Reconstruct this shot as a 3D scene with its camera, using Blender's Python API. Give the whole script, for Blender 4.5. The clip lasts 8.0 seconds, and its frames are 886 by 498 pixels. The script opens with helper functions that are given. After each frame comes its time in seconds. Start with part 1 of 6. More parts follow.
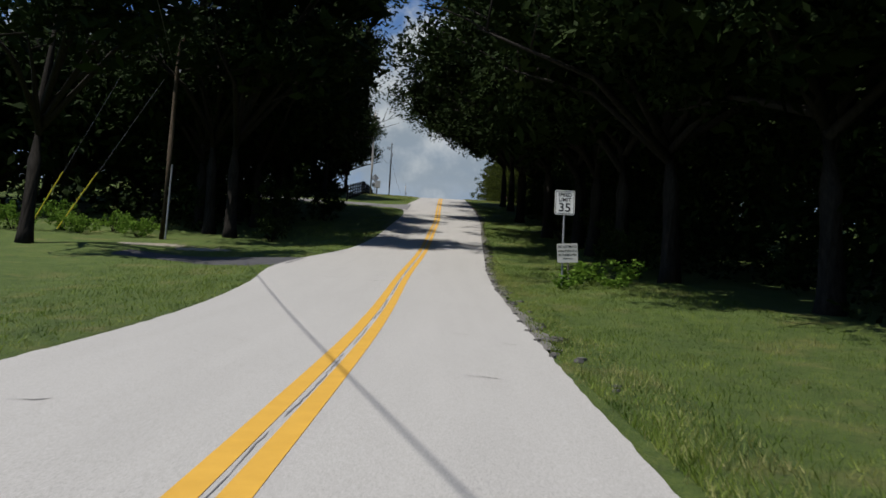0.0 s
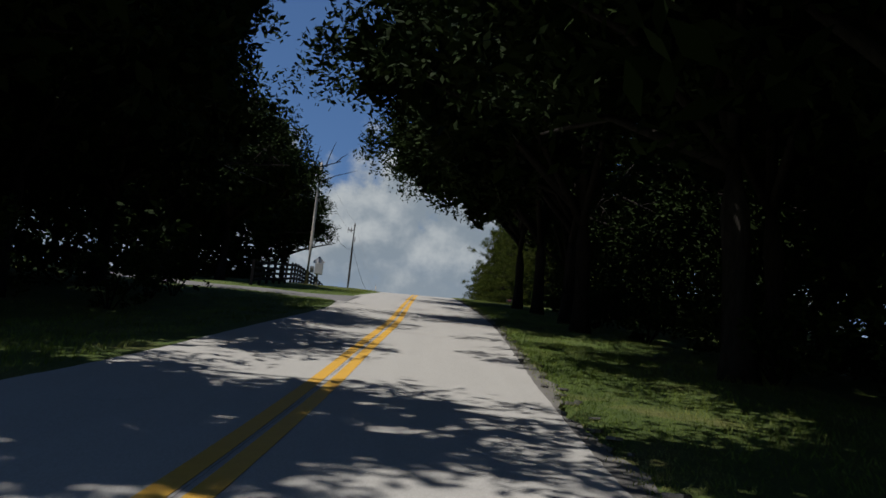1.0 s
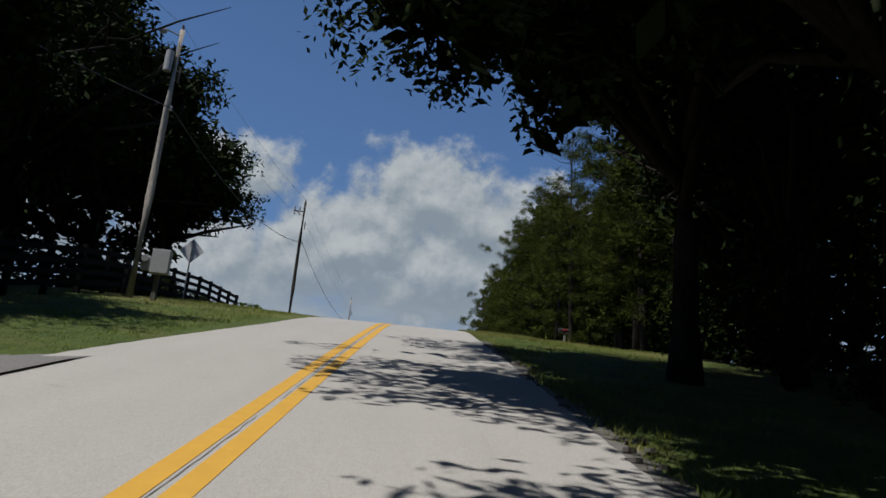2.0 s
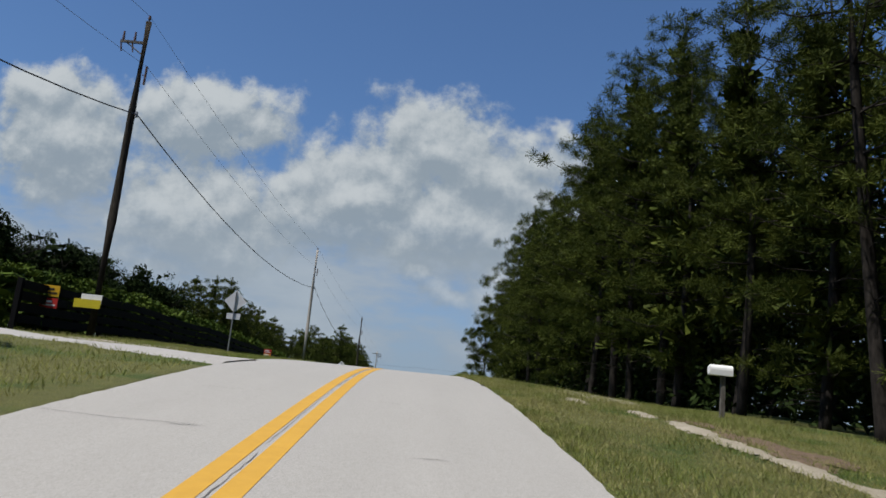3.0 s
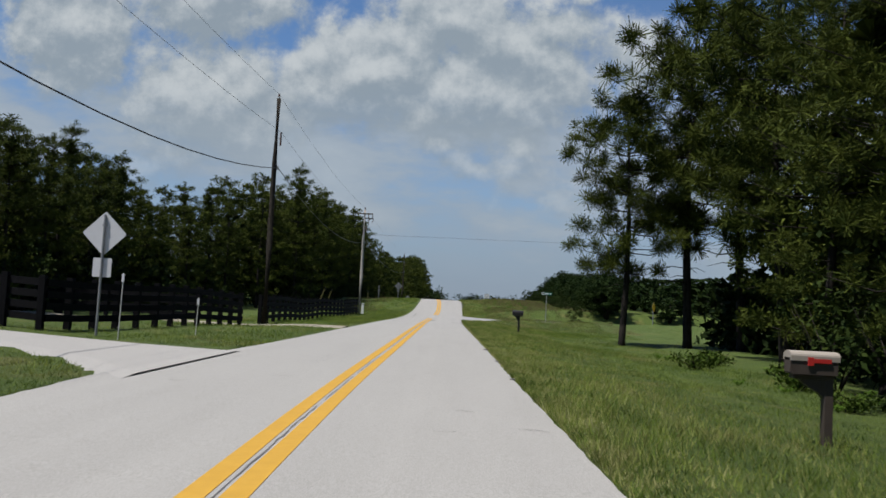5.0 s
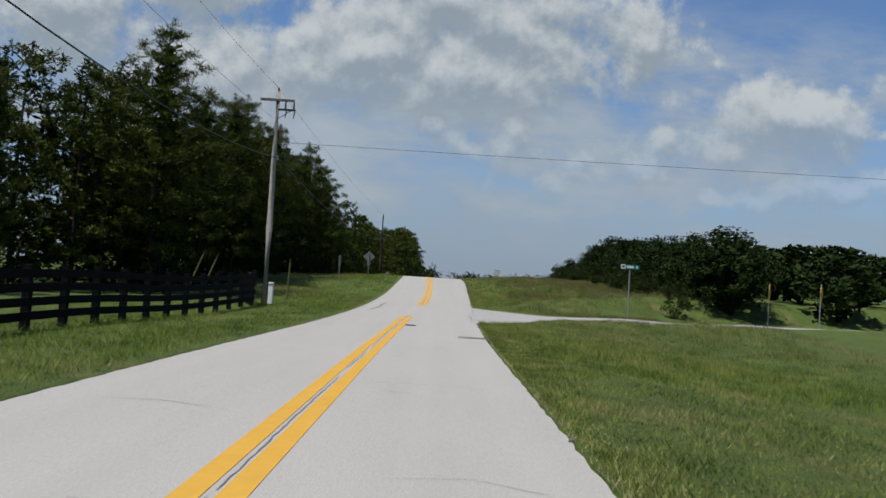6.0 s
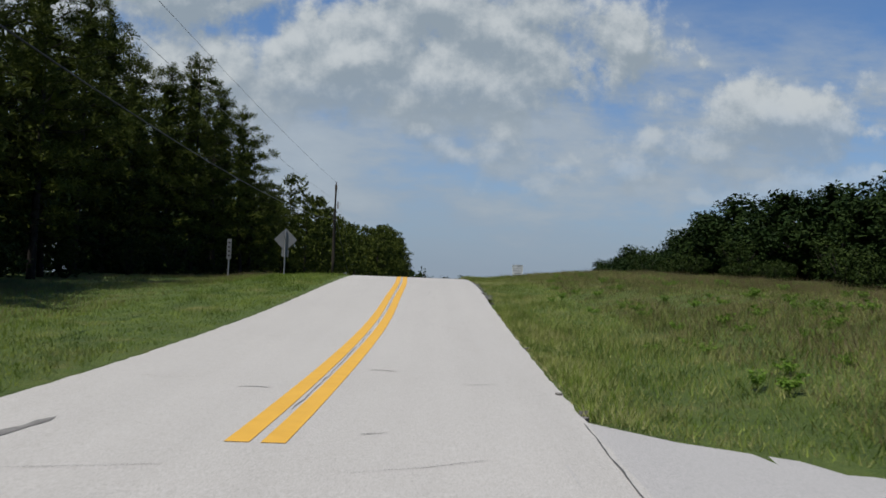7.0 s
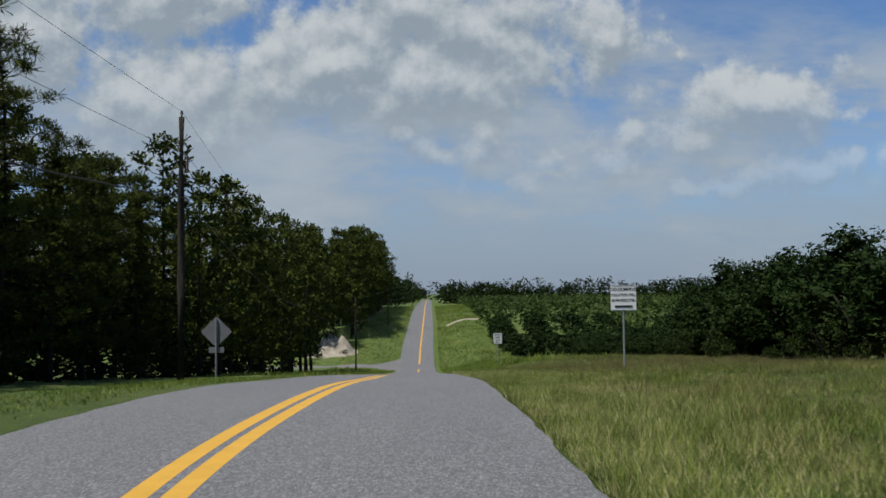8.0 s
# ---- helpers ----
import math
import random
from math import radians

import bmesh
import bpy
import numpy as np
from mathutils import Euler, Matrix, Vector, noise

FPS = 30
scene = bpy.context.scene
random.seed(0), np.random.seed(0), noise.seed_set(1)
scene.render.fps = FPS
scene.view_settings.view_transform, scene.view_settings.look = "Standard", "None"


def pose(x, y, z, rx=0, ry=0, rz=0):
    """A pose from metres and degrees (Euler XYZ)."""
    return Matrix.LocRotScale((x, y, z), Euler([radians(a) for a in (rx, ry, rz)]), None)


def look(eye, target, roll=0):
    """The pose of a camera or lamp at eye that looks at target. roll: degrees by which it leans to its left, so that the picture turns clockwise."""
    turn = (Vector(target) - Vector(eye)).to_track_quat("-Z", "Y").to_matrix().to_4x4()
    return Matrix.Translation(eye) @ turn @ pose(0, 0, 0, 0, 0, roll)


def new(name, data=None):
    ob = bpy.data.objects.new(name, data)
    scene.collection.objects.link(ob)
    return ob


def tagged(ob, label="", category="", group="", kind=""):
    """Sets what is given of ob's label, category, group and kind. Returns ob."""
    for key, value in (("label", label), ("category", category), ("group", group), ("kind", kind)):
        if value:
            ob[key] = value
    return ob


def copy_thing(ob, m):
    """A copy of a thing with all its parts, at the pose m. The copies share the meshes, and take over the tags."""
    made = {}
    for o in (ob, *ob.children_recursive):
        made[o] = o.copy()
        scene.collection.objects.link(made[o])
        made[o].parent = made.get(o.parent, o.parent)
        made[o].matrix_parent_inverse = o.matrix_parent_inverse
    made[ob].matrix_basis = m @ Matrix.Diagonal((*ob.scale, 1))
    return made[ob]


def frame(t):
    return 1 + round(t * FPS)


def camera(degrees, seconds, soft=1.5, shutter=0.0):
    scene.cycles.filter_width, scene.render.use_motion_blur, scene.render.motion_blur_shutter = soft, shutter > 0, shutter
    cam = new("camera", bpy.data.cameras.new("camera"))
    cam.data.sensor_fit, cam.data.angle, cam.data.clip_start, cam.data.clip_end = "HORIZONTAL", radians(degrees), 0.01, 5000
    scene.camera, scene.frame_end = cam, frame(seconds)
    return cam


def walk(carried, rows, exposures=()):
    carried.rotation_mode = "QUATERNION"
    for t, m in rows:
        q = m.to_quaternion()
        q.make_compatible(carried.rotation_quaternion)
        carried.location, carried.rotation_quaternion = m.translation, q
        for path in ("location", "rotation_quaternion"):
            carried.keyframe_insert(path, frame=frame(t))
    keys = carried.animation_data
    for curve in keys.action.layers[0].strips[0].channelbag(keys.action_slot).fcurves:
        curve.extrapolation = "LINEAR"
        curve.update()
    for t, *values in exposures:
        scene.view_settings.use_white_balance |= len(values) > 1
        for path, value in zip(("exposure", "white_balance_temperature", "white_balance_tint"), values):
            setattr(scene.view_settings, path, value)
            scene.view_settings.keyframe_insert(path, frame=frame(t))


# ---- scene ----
# ---------------------------------------------------------------- camera
cam = camera(55.19, 8.0, soft=1.6, shutter=0.025)
# seconds, x, y, z, yaw, pitch, lean to the left
PATH = [
    (0.0, -0.25, 0.00, 0.00, 0.13, 7.25, 3.11),
    (0.5, -0.16, 18.27, 2.42, 0.05, 11.42, 2.96),
    (1.0, 0.11, 36.78, 5.55, -0.56, 15.02, 5.05),
    (1.5, 0.38, 55.29, 9.59, -0.06, 15.94, 5.20),
    (1.7, 0.45, 62.68, 11.31, -0.36, 15.93, 5.37),
    (2.8, 0.19, 102.88, 20.62, -0.68, 13.79, 6.04),
    (3.0, 0.18, 110.23, 21.99, -0.60, 12.48, 5.73),
    (3.2, 0.15, 117.48, 23.03, -0.36, 10.79, 6.00),
    (3.5, 0.05, 128.27, 24.39, -0.85, 7.89, 4.79),
    (3.8, 0.02, 139.07, 25.35, -0.46, 7.03, 4.20),
    (4.0, 0.00, 146.29, 25.84, -1.00, 5.78, 3.72),
    (4.5, -0.17, 164.60, 26.70, 0.45, 4.51, 5.05),
    (4.9, -0.37, 179.93, 27.11, 0.32, 4.26, 3.36),
    (5.0, -0.39, 183.70, 27.24, 0.28, 3.84, 3.10),
    (5.2, -0.43, 191.40, 27.28, -0.12, 3.28, 2.15),
    (6.3, -0.39, 233.61, 27.45, -0.30, 2.19, 3.89),
    (6.5, -0.33, 240.94, 27.38, -0.71, 2.05, 3.56),
    (6.7, -0.21, 248.31, 27.40, -0.78, 2.75, 3.89),
    (7.0, 0.03, 259.42, 27.46, -0.83, 2.86, 2.11),
    (7.5, 0.31, 278.06, 28.26, -0.98, 5.60, 2.54),
    (7.8, 0.36, 289.17, 29.07, -1.64, 4.68, 0.32),
    (8.0, 0.39, 296.47, 29.42, -1.68, 2.98, -0.63),
]


def carried_pose(x, y, z, yaw, pitch, lean):
    a, b = radians(yaw), radians(pitch)
    ahead = Vector((-math.sin(a) * math.cos(b), math.cos(a) * math.cos(b), math.sin(b)))
    eye = Vector((x, y, z))
    return look(eye, eye + ahead * 40, lean)


walk(cam, [(row[0], carried_pose(*row[1:])) for row in PATH], exposures=[(0.0, 0.48), (0.5, 0.32), (1.0, 0.26), (1.7, 0.26), (2.8, 0.53), (8.0, 0.54)])

# ---------------------------------------------------------------- light
SUN = Vector((-0.36, -0.20, 0.92)).normalized()
sun_data = bpy.data.lights.new("sun", "SUN")
sun_data.energy, sun_data.angle, sun_data.color = 4.6, radians(0.55), (0.99, 0.955, 0.915)
sun = new("sun", sun_data)
sun.matrix_basis = look(SUN * 300, (0, 0, 0))

world = bpy.data.worlds.new("sky")
scene.world = world
world.use_nodes = True
wt = world.node_tree
wt.nodes.clear()


def wire(tree, kind, inputs=None, operation="", smooth=False, inner=None):
    """One node with its inputs by number or name: values or sockets."""
    n = tree.nodes.new(kind)
    if operation:
        n.operation = operation
    if smooth:
        n.interpolation_type = "SMOOTHSTEP"
    if inner:
        n.node_tree = inner
    for k, v in (inputs or {}).items():
        if isinstance(v, bpy.types.NodeSocket):
            tree.links.new(v, n.inputs[k])
        else:
            n.inputs[k].default_value = v
    return n


def calc(tree, op, a, b=0.0, c=None, clamp=False):
    d = {0: a, 1: b}
    if c is not None:
        d[2] = c
    n = wire(tree, "ShaderNodeMath", d, operation=op)
    n.use_clamp = clamp
    return n.outputs[0]


def ramp(tree, fac, stops, interpolation="LINEAR"):
    n = wire(tree, "ShaderNodeValToRGB", {0: fac})
    e = n.color_ramp.elements
    n.color_ramp.interpolation = interpolation
    while len(e) < len(stops):
        e.new(0.5)
    for i, (p, col) in enumerate(stops):
        e[i].position = p
        e[i].color = (*col, 1) if len(col) == 3 else col
    return n.outputs[0]


def mixed(tree, fac, a, b, blend="MIX"):
    n = tree.nodes.new("ShaderNodeMix")
    n.data_type, n.blend_type = "RGBA", blend
    for k, v in ((0, fac), (6, a), (7, b)):
        if isinstance(v, bpy.types.NodeSocket):
            tree.links.new(v, n.inputs[k])
        else:
            n.inputs[k].default_value = v if not isinstance(v, tuple) else (*v[:3], 1)
    return n.outputs[2]


# banks of cumulus: where each heap stands (sideways, upwards) and its half width and half height
HEAPS = [(-0.012, 0.340, 0.103, 0.069),
         (0.081, 0.309, 0.079, 0.069),
         (-0.089, 0.276, 0.103, 0.069),
         (0.017, 0.250, 0.145, 0.048),
         (-0.169, 0.255, 0.076, 0.048),
         (-0.302, 0.229, 0.117, 0.076),
         (-0.304, 0.356, 0.097, 0.052),
         (-0.462, 0.306, 0.090, 0.069),
         (-0.505, 0.366, 0.055, 0.031),
         (-0.020, 0.186, 0.029, 0.023),
         (0.017, 0.167, 0.031, 0.015),
         (0.077, 0.172, 0.041, 0.031),
         (-0.356, 0.155, 0.041, 0.028),
         (0.145, 0.387, 0.019, 0.012),
         (0.156, 0.162, 0.025, 0.018),
         (0.129, 0.137, 0.062, 0.017),
         (0.418, 0.223, 0.110, 0.043),
         (0.467, 0.147, 0.083, 0.026),
         (0.310, 0.185, 0.062, 0.028),
         (0.230, 0.141, 0.041, 0.017),
         (0.087, 0.193, 0.048, 0.036),
         (0.233, 0.305, 0.066, 0.059),
         (0.522, 0.159, 0.041, 0.019),
         (0.359, 0.126, 0.048, 0.015)]
group = bpy.data.node_groups.new("cloud_heaps", "ShaderNodeTree")
group.interface.new_socket("Vector", in_out="INPUT", socket_type="NodeSocketVector")
group.interface.new_socket("Depth", in_out="OUTPUT", socket_type="NodeSocketFloat")
gin, gout = group.nodes.new("NodeGroupInput"), group.nodes.new("NodeGroupOutput")
curl = wire(group, "ShaderNodeTexNoise", {"Vector": gin.outputs[0], "Scale": 13.0, "Detail": 5.0, "Roughness": 0.6})
curl = wire(group, "ShaderNodeVectorMath", {0: curl.outputs[1], 1: (0.5, 0.5, 0.5)}, operation="SUBTRACT").outputs[0]
curl = wire(group, "ShaderNodeVectorMath", {0: curl, 1: (0.13, 0.07, 0.0), 2: gin.outputs[0]}, operation="MULTIPLY_ADD").outputs[0]
gxyz = wire(group, "ShaderNodeSeparateXYZ", {0: curl})
deep = None
for hu, hw, ha, hb in HEAPS:
    ha, hb = ha * 1.26, hb * 1.26
    du = calc(group, "MULTIPLY_ADD", gxyz.outputs[0], 1 / ha, -hu / ha)
    dw = calc(group, "MULTIPLY_ADD", gxyz.outputs[1], 1 / hb, -hw / hb)
    r2 = calc(group, "MULTIPLY_ADD", du, du, calc(group, "MULTIPLY", dw, dw))
    firm = min(1.0, 0.30 + ha * 6.0)
    d = calc(group, "MULTIPLY_ADD", calc(group, "SQRT", r2), -firm, firm)
    deep = d if deep is None else wire(group, "ShaderNodeMath", {0: deep, 1: d, 2: 0.5}, operation="SMOOTH_MAX").outputs[0]
for scale, amount, detail in ((9.0, 1.25, 2.5), (27.0, 1.10, 10.0)):
    nz = wire(group, "ShaderNodeTexNoise", {"Vector": gin.outputs[0], "Scale": scale, "Detail": detail, "Roughness": 0.62})
    deep = calc(group, "MULTIPLY_ADD", calc(group, "SUBTRACT", nz.outputs[0], 0.5), amount, deep)
group.links.new(deep, gout.inputs[0])

tc = wire(wt, "ShaderNodeTexCoord")
dirs = wire(wt, "ShaderNodeSeparateXYZ", {0: tc.outputs["Generated"]})
along = calc(wt, "MAXIMUM", calc(wt, "ABSOLUTE", dirs.outputs[1]), 0.06)
uu = calc(wt, "DIVIDE", dirs.outputs[0], along)
ww = calc(wt, "DIVIDE", dirs.outputs[2], along)
flat = wire(wt, "ShaderNodeCombineXYZ", {0: uu, 1: ww}).outputs[0]
higher = wire(wt, "ShaderNodeCombineXYZ", {0: calc(wt, "ADD", uu, -0.006), 1: calc(wt, "ADD", ww, 0.022)}).outputs[0]
here = wire(wt, "ShaderNodeGroup", {0: flat}, inner=group).outputs[0]
above = wire(wt, "ShaderNodeGroup", {0: higher}, inner=group).outputs[0]
cover = wire(wt, "ShaderNodeMapRange", {0: here, 1: -0.06, 2: 0.42}, smooth=True).outputs[0]
lit = wire(wt, "ShaderNodeMapRange", {0: calc(wt, "SUBTRACT", here, above), 1: -0.30, 2: 0.56}, smooth=True).outputs[0]
cloud = mixed(wt, lit, (0.315, 0.382, 0.445), (0.615, 0.66, 0.685))
# thin, low veils near the horizon
veil_place = wire(wt, "ShaderNodeCombineXYZ", {0: calc(wt, "MULTIPLY", uu, 4.0), 1: calc(wt, "MULTIPLY", ww, 16.0)}).outputs[0]
veil_noise = wire(wt, "ShaderNodeTexNoise", {"Vector": veil_place, "Scale": 1.0, "Detail": 5.0, "Roughness": 0.55}).outputs[0]
low = wire(wt, "ShaderNodeMapRange", {0: ww, 1: 0.34, 2: 0.02}, smooth=True).outputs[0]
veil = calc(wt, "MULTIPLY", wire(wt, "ShaderNodeMapRange", {0: veil_noise, 1: 0.22, 2: 0.62}).outputs[0], low)
haze = wire(wt, "ShaderNodeMapRange", {0: ww, 1: 0.17, 2: 0.0}, smooth=True).outputs[0]
sky = wire(wt, "ShaderNodeTexSky")
sky.sky_type, sky.sun_disc, sky.altitude = "NISHITA", False, 50
sky.sun_elevation, sky.sun_rotation = math.asin(SUN.z), math.atan2(SUN.x, SUN.y)
sky.air_density, sky.dust_density, sky.ozone_density = 1.0, 0.2, 3.0
blue = wire(wt, "ShaderNodeVectorMath", {0: sky.outputs[0], 1: (0.080, 0.099, 0.120)}, operation="MULTIPLY").outputs[0]
tone = mixed(wt, calc(wt, "MULTIPLY", haze, 0.92), blue, (0.25, 0.315, 0.42))
tone = mixed(wt, calc(wt, "MULTIPLY", veil, 0.75), tone, (0.335, 0.41, 0.50))
sheet_place = wire(wt, "ShaderNodeCombineXYZ", {0: calc(wt, "MULTIPLY", uu, 3.2), 1: calc(wt, "MULTIPLY", ww, 9.0), 2: 4.3}).outputs[0]
sheet_noise = wire(wt, "ShaderNodeTexNoise", {"Vector": sheet_place, "Scale": 1.0, "Detail": 9.0, "Roughness": 0.6}).outputs[0]
band = calc(wt, "MULTIPLY", wire(wt, "ShaderNodeMapRange", {0: ww, 1: 0.40, 2: 0.24}, smooth=True).outputs[0],
            wire(wt, "ShaderNodeMapRange", {0: ww, 1: 0.0, 2: 0.08}, smooth=True).outputs[0])
sheet = calc(wt, "MULTIPLY", wire(wt, "ShaderNodeMapRange", {0: sheet_noise, 1: 0.40, 2: 0.60}, smooth=True).outputs[0], band)
sheet_tone = mixed(wt, wire(wt, "ShaderNodeMapRange", {0: sheet_noise, 1: 0.45, 2: 0.72}).outputs[0], (0.335, 0.405, 0.485), (0.475, 0.535, 0.585))
tone = mixed(wt, calc(wt, "MULTIPLY", sheet, 0.85), tone, sheet_tone)
thick = wire(wt, "ShaderNodeMapRange", {0: ww, 1: 0.11, 2: 0.27, 3: 0.28, 4: 0.97}, smooth=True).outputs[0]
tone = mixed(wt, calc(wt, "MULTIPLY", cover, thick), tone, cloud)
back = wire(wt, "ShaderNodeBackground", {0: tone, 1: 0.6})
wire(wt, "ShaderNodeOutputWorld", {0: back.outputs[0]})

# ---------------------------------------------------------------- materials


def material(name, rough=0.85, metal=0.0):
    m = bpy.data.materials.new(name)
    m.use_nodes = True
    t = m.node_tree
    b = t.nodes["Principled BSDF"]
    b.inputs["Roughness"].default_value, b.inputs["Metallic"].default_value = rough, metal
    b.inputs["Specular IOR Level"].default_value = 0.3
    return m, t, b


def grain(t, scale, detail=4.0, rough=0.6, coord="Object"):
    c = wire(t, "ShaderNodeTexCoord").outputs[coord] if coord != "Position" else wire(t, "ShaderNodeNewGeometry").outputs["Position"]
    return wire(t, "ShaderNodeTexNoise", {"Vector": c, "Scale": scale, "Detail": detail, "Roughness": rough}).outputs[0]


def bumped(t, b, height, strength, distance):
    n = wire(t, "ShaderNodeBump", {"Height": height, "Strength": strength, "Distance": distance})
    t.links.new(n.outputs[0], b.inputs["Normal"])


def plain(name, col, rough=0.6, metal=0.0, vary=0.25, scale=6.0, bump=0.15):
    """A painted or raw surface with blotches at two scales and a fine relief."""
    m, t, b = material(name, rough, metal)
    big, fine = grain(t, scale), grain(t, scale * 9, 3.0)
    dark = tuple(c * (1 - vary) for c in col)
    light = tuple(min(1, c * (1 + vary * 0.6)) for c in col)
    tint = ramp(t, big, [(0.3, dark), (0.7, light)])
    tint = mixed(t, 0.35, tint, ramp(t, fine, [(0.3, dark), (0.7, light)]))
    t.links.new(tint, b.inputs["Base Color"])
    if bump:
        bumped(t, b, fine, bump, 0.01)
    return m


def paving(name, base, light, dark, streak, chips=0.0):
    m, t, b = material(name, 0.9)
    big, fine = grain(t, 0.12, 3), grain(t, 26, 3, 0.7)
    long_way = wire(t, "ShaderNodeMapping", {0: wire(t, "ShaderNodeTexCoord").outputs["Object"], 3: (1.6, 0.22, 1.0)}).outputs[0]
    mid = wire(t, "ShaderNodeTexNoise", {"Vector": long_way, "Scale": 1.0, "Detail": 6.0, "Roughness": 0.6}).outputs[0]
    pits = grain(t, 75, 2, 0.6)
    pos = wire(t, "ShaderNodeNewGeometry").outputs["Position"]
    sep = wire(t, "ShaderNodeSeparateXYZ", {0: pos})
    lane = wire(t, "ShaderNodeCombineXYZ", {0: calc(t, "MULTIPLY", sep.outputs[0], 2.4), 1: calc(t, "MULTIPLY", sep.outputs[1], 0.05)}).outputs[0]
    wheel = wire(t, "ShaderNodeTexNoise", {"Vector": lane, "Scale": 1.0, "Detail": 3.0}).outputs[0]
    tint = ramp(t, big, [(0.3, base), (0.7, light)])
    tint = mixed(t, streak, tint, ramp(t, wheel, [(0.35, dark), (0.65, light)]))
    tint = mixed(t, 0.24, tint, ramp(t, mid, [(0.32, dark), (0.62, light)]))
    tint = mixed(t, 0.30, tint, ramp(t, fine, [(0.38, dark), (0.5, base), (0.62, light)]))
    tint = mixed(t, 0.55, tint, ramp(t, pits, [(0.38, dark), (0.5, base), (0.60, light)]))
    if chips:
        stones = wire(t, "ShaderNodeTexVoronoi", {"Vector": wire(t, "ShaderNodeTexCoord").outputs["Object"], "Scale": 70.0})
        tone = wire(t, "ShaderNodeSeparateColor", {0: stones.outputs["Color"]}).outputs[0]
        tint = mixed(t, chips, tint, ramp(t, tone, [(0.15, dark), (0.6, base), (0.95, tuple(c * 1.6 for c in light))]))
    t.links.new(tint, b.inputs["Base Color"])
    bumped(t, b, fine, 0.35, 0.006)
    return m


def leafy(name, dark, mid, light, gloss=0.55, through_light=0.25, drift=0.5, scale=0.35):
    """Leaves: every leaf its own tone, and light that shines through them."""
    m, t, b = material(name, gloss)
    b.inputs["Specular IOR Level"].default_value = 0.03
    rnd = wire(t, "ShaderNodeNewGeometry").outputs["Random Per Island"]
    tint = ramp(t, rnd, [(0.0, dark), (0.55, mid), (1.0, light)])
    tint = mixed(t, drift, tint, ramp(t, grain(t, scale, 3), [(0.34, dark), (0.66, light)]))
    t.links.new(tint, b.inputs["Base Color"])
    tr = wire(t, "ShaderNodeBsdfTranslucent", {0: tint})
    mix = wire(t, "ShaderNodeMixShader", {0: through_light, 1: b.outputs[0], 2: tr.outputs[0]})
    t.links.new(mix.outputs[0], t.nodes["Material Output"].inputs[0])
    return m


def bark(name, dark, light, scale=9.0):
    m, t, b = material(name, 0.95)
    b.inputs["Specular IOR Level"].default_value = 0.06
    c = wire(t, "ShaderNodeTexCoord").outputs["Object"]
    st = wire(t, "ShaderNodeMapping", {0: c, 3: (1, 1, 0.25)}).outputs[0]
    n = wire(t, "ShaderNodeTexNoise", {"Vector": st, "Scale": scale, "Detail": 6.0, "Roughness": 0.7}).outputs[0]
    t.links.new(ramp(t, n, [(0.3, dark), (0.7, light)]), b.inputs["Base Color"])
    bumped(t, b, n, 0.7, 0.03)
    return m


M = {}
M["old_paving"] = paving("old_paving", (0.252, 0.243, 0.224), (0.312, 0.301, 0.279), (0.171, 0.165, 0.152), 0.28)
M["asphalt"] = paving("asphalt", (0.0790, 0.0793, 0.0805), (0.158, 0.1585, 0.160), (0.032, 0.032, 0.033), 0.12, 0.5)
# first driveway's asphalt, darkened in colour for the tree shade over it
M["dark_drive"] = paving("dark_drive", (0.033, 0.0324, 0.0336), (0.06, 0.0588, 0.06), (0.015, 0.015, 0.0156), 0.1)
M["drive"] = paving("drive_concrete", (0.252, 0.24, 0.222), (0.33, 0.318, 0.294), (0.18, 0.174, 0.162), 0.1)
M["old_drive"] = paving("cracked_drive", (0.096, 0.093, 0.09), (0.156, 0.15, 0.144), (0.048, 0.048, 0.048), 0.1)
M["side_paving"] = paving("side_paving", (0.228, 0.222, 0.213), (0.276, 0.27, 0.258), (0.168, 0.165, 0.159), 0.15)
M["crack"] = plain("crack_tar", (0.054, 0.0528, 0.051), 0.8, vary=0.4)
M["tar"] = plain("tar_patch", (0.114, 0.1098, 0.102), 0.85, vary=0.3)


def make_yellow():
    m, t, b = material("road_paint", 0.7)
    fine, mid = grain(t, 70, 3), grain(t, 4, 6, 0.75)
    tint = ramp(t, mid, [(0.25, (0.36, 0.198, 0.021)), (0.75, (0.444, 0.252, 0.03))])
    worn = ramp(t, fine, [(0.66, (0, 0, 0)), (0.74, (1, 1, 1))])
    tint = mixed(t, calc(t, "MULTIPLY", worn, 0.35), tint, (0.24, 0.216, 0.168))
    t.links.new(tint, b.inputs["Base Color"])
    bumped(t, b, fine, 0.2, 0.004)
    return m


